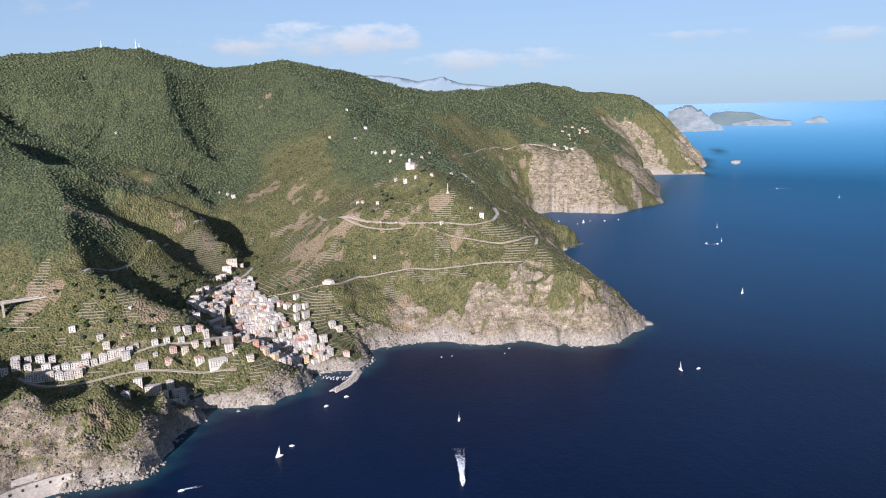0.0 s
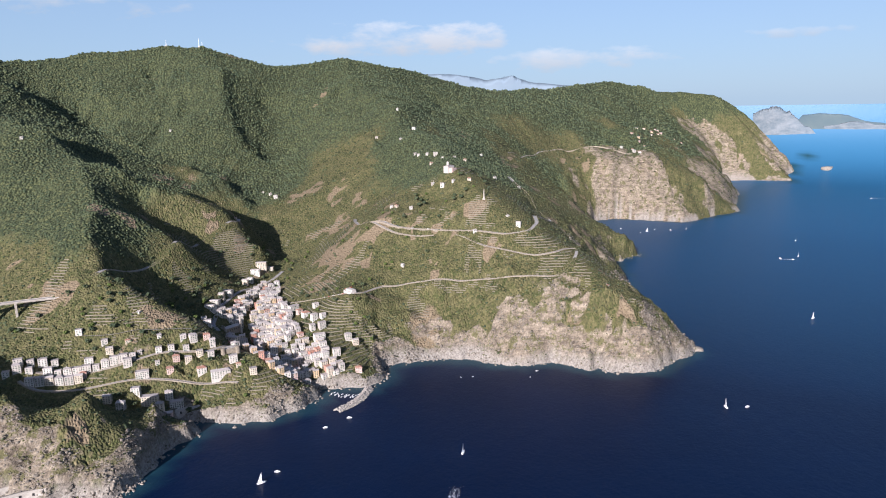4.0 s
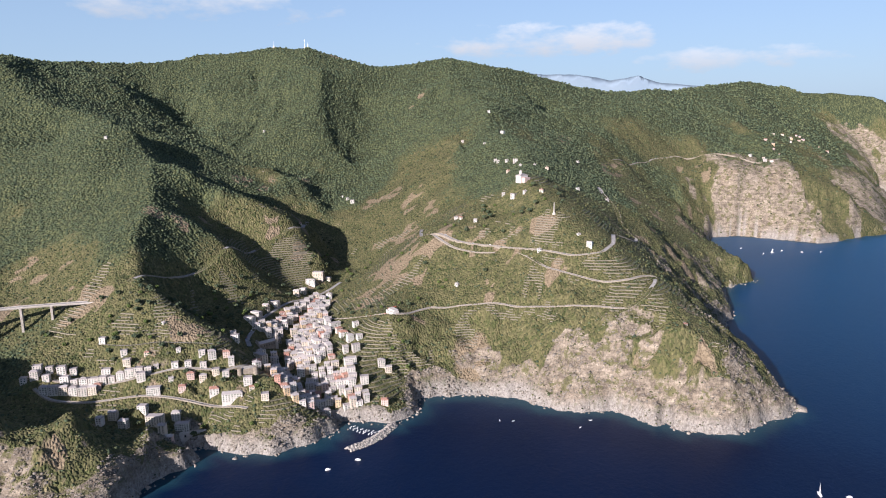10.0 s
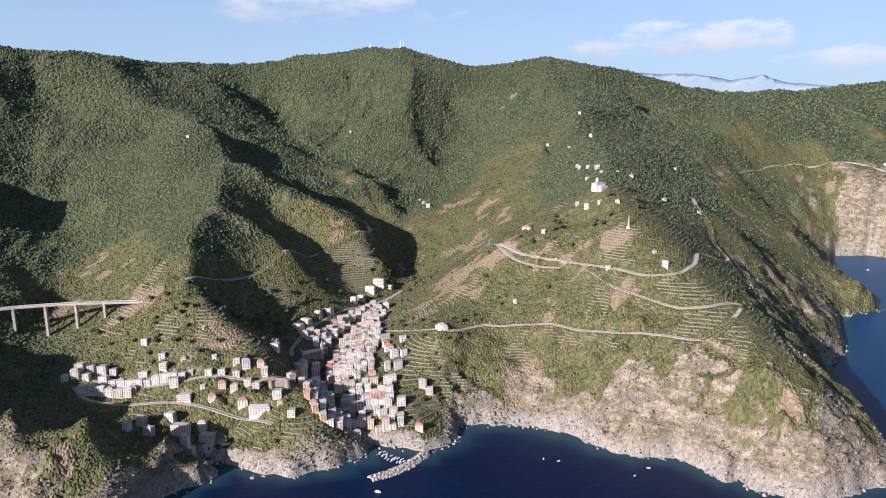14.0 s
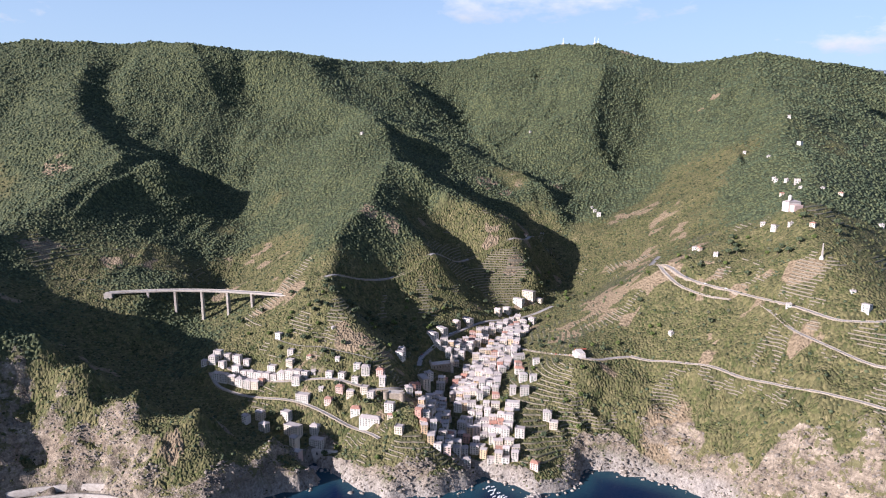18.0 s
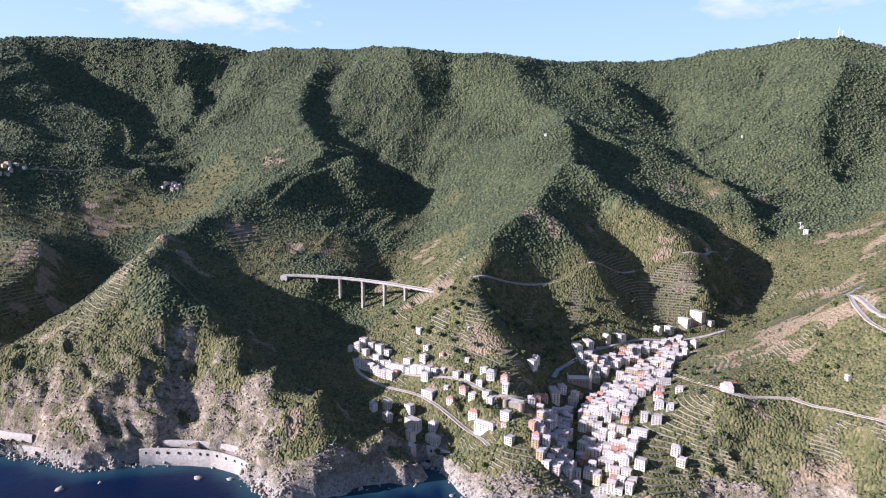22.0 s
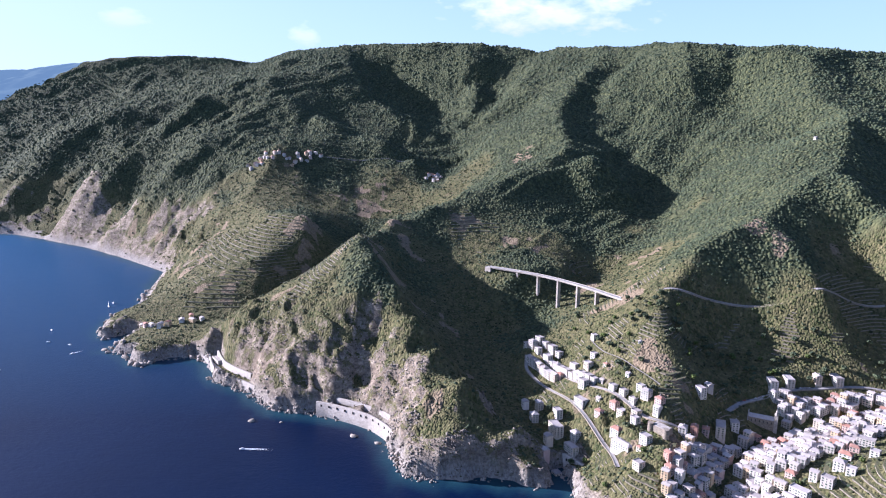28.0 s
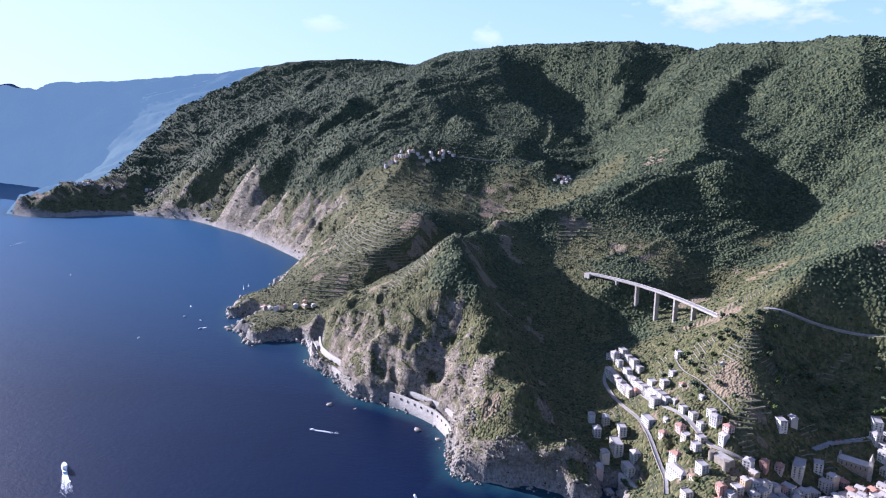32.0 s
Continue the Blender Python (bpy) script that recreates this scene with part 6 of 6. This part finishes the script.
def wake(x, y, yaw, long, wide):
    ob = thing("boat_wake", x, y, 0.12, yaw, "white foaming wake behind a boat", "wake")
    dice = np.random.default_rng(int(abs(x) + abs(y)))
    count = 420
    run = dice.uniform(0, 1, count) ** 1.7
    arm = dice.choice([-1, 0, 0, 1], count)
    px = -long * run
    py = arm * wide * (0.12 + 0.4 * run) + dice.normal(0, 1, count) * wide * (0.05 + 0.1 * run)
    fleck = wide * 0.09 * (1.15 - run) * dice.uniform(0.4, 1.2, count)
    turn = np.linspace(0, 2 * math.pi, 7)[:-1]
    ring = dice.uniform(0.6, 1.2, (count, 6))
    vx, vy = px[:, None] + 2.2 * fleck[:, None] * ring * np.cos(turn), py[:, None] + fleck[:, None] * ring * np.sin(turn)
    verts = np.stack([vx, vy, np.repeat((0.0015 * np.arange(count))[:, None], 6, 1)], -1).reshape(-1, 3)
    tagged(part("foam", mesh_of("foam", verts, np.arange(6 * count).reshape(-1, 6)), M_FOAM, ob), kind="stuff")


for kind, x, y, yaw in (("sail", -239, 889, 40), ("motor", -228, 918, 10), ("motor", -346, 805, 200), ("sail", 15, 991, 80), ("motor", -200, 1050, 30), ("sail", 932, 2294, 60), ("motor", 869, 2263, 0), ("sail", 416, 1171, 100), ("motor", 450, 1174, 20),
                        ("sail", 732, 1655, 40), ("sail", 1852, 3231, 80), ("motor", 1737, 3605, 160), ("ferry", 15, 815, 272), ("motor", 900, 2248, 5), ("sail", 1014, 2545, 70), ("row", 8, 1266, 50), ("row", 122, 1302, 20), ("row", -13, 1262, 120), ("row", 110, 1273, 70),
                        ("sail", 550, 2713, 30), ("motor", 583, 2749, 50), ("motor", 520, 2687, 80), ("motor", 640, 2740, 10), ("motor", 700, 2760, 60), ("motor", 460, 2760, 40), ("motor", -903, 90, 100), ("motor", -839, 171, 330), ("motor", -475, 605, 270), ("motor", -975, 57, 60),
                        ("sail", -1181, 90, 30), ("sail", -1152, 93, 40), ("motor", -750, 87, 0), ("motor", -888, 141, 75), ("motor", -1410, -920, 10), ("motor", -1143, -440, 30), ("ferry", -282, 338, 225), ("motor", -172, 1086, 10)):
    moor(kind, x, y, yaw, "boats at sea")
for k in range(26):
    f = k / 25
    moor("row", -226 + 58 * f + rnd.uniform(-2, 2), 1176 - 10 * math.sin(3 * f) + (k % 3) * 5 - 4, rnd.uniform(60, 120), "harbour boats")
for x, y, yaw, long, wide in ((15, 832, 272, 70, 12), (-272, 348, 225, 62, 11), (-475, 610, 270, 42, 5), (-346, 807, 200, 26, 4), (904, 2248, 5, 60, 6), (1745, 3600, 160, 120, 8), (-1412, -920, 10, 80, 5), (-842, 173, 330, 18, 4)):
    wake(x, y, yaw, long, wide)

# ---- masts on the summit ----
for x, y, tall in ((-1385, 2935, 26), (-1255, 2962, 36), (-1245, 2970, 22)):
    z = float(height(x, y)[0])
    mast = thing("radio_mast", x, y, z - 1, 0, "red and white radio mast on the wooded summit", "mast", "summit masts")
    bm = bmesh.new()
    bmesh.ops.create_cone(bm, cap_ends=True, segments=6, radius1=1.3, radius2=0.5, depth=tall, matrix=Matrix.Translation((0, 0, tall / 2)))
    part("pole", bm, M_PAINT, mast)
    bm = bmesh.new()
    box(bm, -4, 4, -3, 3, 0, 5)
    part("hut", bm, WALLS[0], mast)

# ---- distance: islands and mountains on the horizon ----
def skyline(name, points, foot, material, label, category, rough=6.0, seed=0):
    """A far ridge with depth: bearing in degrees, true distance in metres and crest height above the sea."""
    b = np.interp(np.linspace(0, 1, 160), np.linspace(0, 1, len(points)), [p[0] for p in points])
    d = np.interp(np.linspace(0, 1, 160), np.linspace(0, 1, len(points)), [p[1] for p in points])
    h = np.interp(np.linspace(0, 1, 160), np.linspace(0, 1, len(points)), [p[2] for p in points])
    s = np.linspace(0, 40, 160)
    h = np.maximum(h + rough * fbm(s, 0 * s + seed, 4.0, 4, seed) * np.minimum(h / 40, 1), foot)
    rows = []
    for back, part_h in ((-foot_depth(h), 0.0), (-0.55 * foot_depth(h), 0.42), (-0.2 * foot_depth(h), 0.85), (0 * h, 1.0), (1.2 * foot_depth(h), 0.1)):
        jag = 1 + 0.12 * fbm(s * 2.3, 0 * s + 5 * part_h, 1.0, 3, seed + 3) * (0 < part_h < 1)
        r = d + back
        rows.append((MID[0] + r * np.cos(np.radians(b)), MID[1] + r * np.sin(np.radians(b)), foot + (h - foot) * part_h * jag))
    px, py, pz = (np.stack([row[k] for row in rows]) for k in range(3))
    ob = new(name, grid_mesh(name, *fold(px, py, pz)))
    ob.data.materials.append(material)
    return tagged(ob, label, category, kind="structure")


def foot_depth(h):
    return np.maximum(h * 1.1, 20)


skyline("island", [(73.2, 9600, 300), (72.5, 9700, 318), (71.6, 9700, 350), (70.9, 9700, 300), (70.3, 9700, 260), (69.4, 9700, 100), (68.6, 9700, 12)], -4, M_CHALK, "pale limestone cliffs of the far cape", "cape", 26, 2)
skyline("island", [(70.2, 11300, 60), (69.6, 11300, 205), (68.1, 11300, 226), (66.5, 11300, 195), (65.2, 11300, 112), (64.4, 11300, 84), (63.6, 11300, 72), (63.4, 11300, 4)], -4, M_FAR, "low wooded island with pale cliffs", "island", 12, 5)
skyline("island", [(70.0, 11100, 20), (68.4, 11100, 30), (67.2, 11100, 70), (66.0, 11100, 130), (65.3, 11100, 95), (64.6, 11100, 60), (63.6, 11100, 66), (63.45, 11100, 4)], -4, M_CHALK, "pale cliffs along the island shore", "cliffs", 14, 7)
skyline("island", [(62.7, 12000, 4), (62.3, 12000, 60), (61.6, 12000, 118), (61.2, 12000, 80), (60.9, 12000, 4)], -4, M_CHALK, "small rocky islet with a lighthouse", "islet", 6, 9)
skyline("mountains", [(108, 25000, 1300), (102.3, 25000, 1700), (100.5, 25000, 1620), (97.8, 25000, 1560), (95.1, 25000, 1330), (92.9, 25000, 1490), (91.2, 25000, 1240), (86.2, 25000, 1010), (82, 25000, 760), (78, 25000, 430), (74.5, 25000, 0), (71, 25000, 0)], 0, M_PEAK, "mountain range on the horizon, pale blue with haze", "mountains", 70, 11)
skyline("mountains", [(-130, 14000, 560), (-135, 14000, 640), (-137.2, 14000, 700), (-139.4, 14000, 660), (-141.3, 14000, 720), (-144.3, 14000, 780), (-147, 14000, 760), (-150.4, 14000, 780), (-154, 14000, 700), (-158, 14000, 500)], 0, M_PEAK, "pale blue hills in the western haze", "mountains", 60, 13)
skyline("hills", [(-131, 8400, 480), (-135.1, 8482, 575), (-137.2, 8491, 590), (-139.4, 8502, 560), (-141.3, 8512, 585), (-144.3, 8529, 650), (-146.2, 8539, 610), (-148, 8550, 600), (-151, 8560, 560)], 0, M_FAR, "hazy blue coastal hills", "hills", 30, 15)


# ---- garden trees and parked cars ----
def tree_stock(seed, tall, wide, flat, material, label):
    """A tree on an Empty at its foot: tapered trunk with limbs, and a crown of many uneven clumps."""
    dice = np.random.default_rng(seed)
    ob = new("tree")
    bm = bmesh.new()
    bmesh.ops.create_cone(bm, cap_ends=True, segments=7, radius1=0.05 * tall, radius2=0.02 * tall, depth=tall * 0.75 + 1, matrix=Matrix.Translation((0, 0, tall * 0.375 - 0.5)))
    for k in range(4):
        lean = Matrix.Translation((0, 0, tall * (0.4 + 0.08 * k))) @ Matrix.Rotation(k * 1.7, 4, "Z") @ Matrix.Rotation(0.9, 4, "Y")
        bmesh.ops.create_cone(bm, cap_ends=True, segments=5, radius1=0.02 * tall, radius2=0.008 * tall, depth=wide * 0.45, matrix=lean @ Matrix.Translation((0, 0, wide * 0.22)))
    part("trunk", bm, M_BARK, ob)
    count = 46
    way = dice.normal(0, 1, (count, 3))
    way /= np.linalg.norm(way, axis=1)[:, None]
    at = way * dice.uniform(0.45, 1.0, (count, 1)) ** 0.6 * np.array([wide * 0.5, wide * 0.5, tall * flat])
    at[:, 2] += tall * (1 - flat)
    v = ICO[None] * (1 + dice.uniform(-0.35, 0.35, (count, 12, 1))) * (wide * dice.uniform(0.09, 0.2, count))[:, None, None] + at[:, None]
    part("crown", mesh_of("crown", v.reshape(-1, 3), (ICO_F[None] + 12 * np.arange(count)[:, None, None]).reshape(-1, 3)), material, ob)
    return ob, label


TREES = [tree_stock(1, 9, 7.5, 0.34, M_WOOD, "dark green evergreen tree beside the village houses"), tree_stock(2, 7, 6.5, 0.36, M_LEAF, "bright green leafy garden tree on a terrace"),
         tree_stock(3, 11, 9.5, 0.22, M_WOOD, "umbrella pine with a broad dark crown"), tree_stock(4, 5, 4.5, 0.38, M_OLIVE, "small grey-green olive tree on a terrace")]
planted = set()


def plant(kind, x, y):
    ob, label = TREES[kind]
    m = pose(x, y, float(height(x, y)[0]) - 0.3, 0, 0, (x * 37 + y * 11) % 360)
    if kind in planted:
        ob = copy_thing(ob, m)
    else:
        ob.matrix_basis = m
        planted.add(kind)
    tagged(ob, label, "tree", "garden trees")


dice = random.Random(31)
for x0, x1, y0, y1, count, kinds in ((-640, -480, 1110, 1260, 26, (0, 3, 1, 2)), (-620, -500, 1240, 1480, 44, (0, 0, 0, 2, 1)), (-400, -180, 1260, 1480, 46, (1, 3, 3, 1, 0)), (-540, -330, 1020, 1180, 26, (1, 0, 3)),
                                     (-160, 60, 1640, 1800, 26, (2, 0, 3, 1)), (-760, -600, 1100, 1260, 26, (0, 1, 3)), (-340, -80, 1480, 1680, 30, (3, 3, 1, 0)), (-600, -430, 1500, 1760, 34, (0, 0, 1, 3))):
    for _ in range(count):
        x, y = dice.uniform(x0, x1), dice.uniform(y0, y1)
        kind = dice.choice(kinds)
        if any(abs(x - a) < r + 1 and abs(y - b) < r + 1 and math.hypot(x - a, y - b) < r + 1 for a, b, r in BUILT) or height(x, y)[0] < 8 or field_at(ROCK, np.array([x]), np.array([y]))[0] > 0.5:
            continue
        plant(kind, x, y)


def car_stock(paint):
    ob = new("car")
    bm = bmesh.new()
    prism(bm, [(-2.1, -0.85), (2.1, -0.85), (2.15, -0.5), (2.15, 0.5), (2.1, 0.85), (-2.1, 0.85)], 0.35, 0.95)
    part("body", soften(bm, 0.08), paint, ob)
    bm = bmesh.new()
    lo = [bm.verts.new(p) for p in ((-1.7, -0.78, 0.95), (1.0, -0.78, 0.95), (1.0, 0.78, 0.95), (-1.7, 0.78, 0.95))]
    hi = [bm.verts.new(p) for p in ((-1.3, -0.62, 1.45), (0.4, -0.62, 1.45), (0.4, 0.62, 1.45), (-1.3, 0.62, 1.45))]
    bm.faces.new(hi)
    for i in range(4):
        bm.faces.new((lo[i], lo[(i + 1) % 4], hi[(i + 1) % 4], hi[i]))
    part("windscreen", bm, M_PANE, ob, "dark car windows")
    bm = bmesh.new()
    box(bm, -1.28, 0.38, -0.6, 0.6, 1.455, 1.5)
    part("roof", bm, paint, ob)
    for wx in (-1.3, 1.3):
        for wy in (-0.8, 0.8):
            bm = bmesh.new()
            bmesh.ops.create_cone(bm, cap_ends=True, segments=10, radius1=0.32, radius2=0.32, depth=0.22, matrix=Matrix.Translation((wx, wy, 0.32)) @ Matrix.Rotation(radians(90), 4, "X"))
            part("wheel", bm, M_DARK, ob)
    return ob


CARS = [(car_stock(paint), tone) for paint, tone in ((M_PAINT, "white"), (M_STEEL, "silver grey"), (M_CARDARK, "dark blue"), (M_RED, "red"))]
parked = set()
for road, side, start, stop, step in (("upper_street", 2.9, 4, 26, 1), ("hill_street", -2.2, 22, 34, 2), ("pass_road", 2.8, 30, 60, 6), ("castle_street", 2.2, 4, 14, 2)):
    run = BENCH[road]
    for i in range(start, min(stop, len(run) - 1), step):
        if dice.random() < 0.2:
            continue
        (ax, ay, az), (bx, by, bz) = run[i], run[i + 1]
        bearing = math.atan2(by - ay, bx - ax)
        k = dice.choice((0, 0, 1, 1, 2, 3))
        ob, tone = CARS[k]
        m = pose(ax - side * math.sin(bearing), ay + side * math.cos(bearing), az + 0.02, 0, 0, math.degrees(bearing))
        if k in parked:
            ob = copy_thing(ob, m)
        else:
            ob.matrix_basis = m
            parked.add(k)
        tagged(ob, "small %s car parked along the street" % tone, "car", "parked cars")

# ---- planting, after all plots and roads are known ----
free = np.ones(TX.shape, bool)
for bx, by, br in BUILT:
    i0, i1 = np.searchsorted(GX, (bx - br - 6, bx + br + 6))
    j0, j1 = np.searchsorted(GY, (by - br - 6, by + br + 6))
    free[j0:j1, i0:i1] &= np.hypot(TX[j0:j1, i0:i1] - bx, TY[j0:j1, i0:i1] - by) > br
x, y, r = scatter(320000, 640, 4300)
keep = this_side(x, y)
x, y, r = x[keep], y[keep], r[keep]
chance = rng.uniform(0, 1, len(x))
wood = field_at(WOODED, x, y)
rock = field_at(ROCK, x, y)
open_land = field_at(free, x, y)
pick = (chance < wood * 0.9 + 0.06) & (rock < 0.4) & open_land
clumps("forest", x[pick], y[pick], np.clip(r[pick] * 0.0029, 4.0, 10) * rng.uniform(0.6, 1.5, pick.sum()), 0.8, M_WOOD, "dense dark green forest of pines and oaks on the hills", "forest")
pick = ~pick & (chance < 0.5 + wood * 0.35 - rock * 0.34 - 0.2 * field_at(near_zone, x, y)) & open_land & (field_at(SOIL, x, y) < chance + 0.1)
clumps("maquis", x[pick], y[pick], np.clip(r[pick] * 0.0026, 1.9, 7) * rng.uniform(0.45, 1.6, pick.sum()), 0.75, M_BUSH, "olive green maquis bushes over the lower slopes", "bushes")
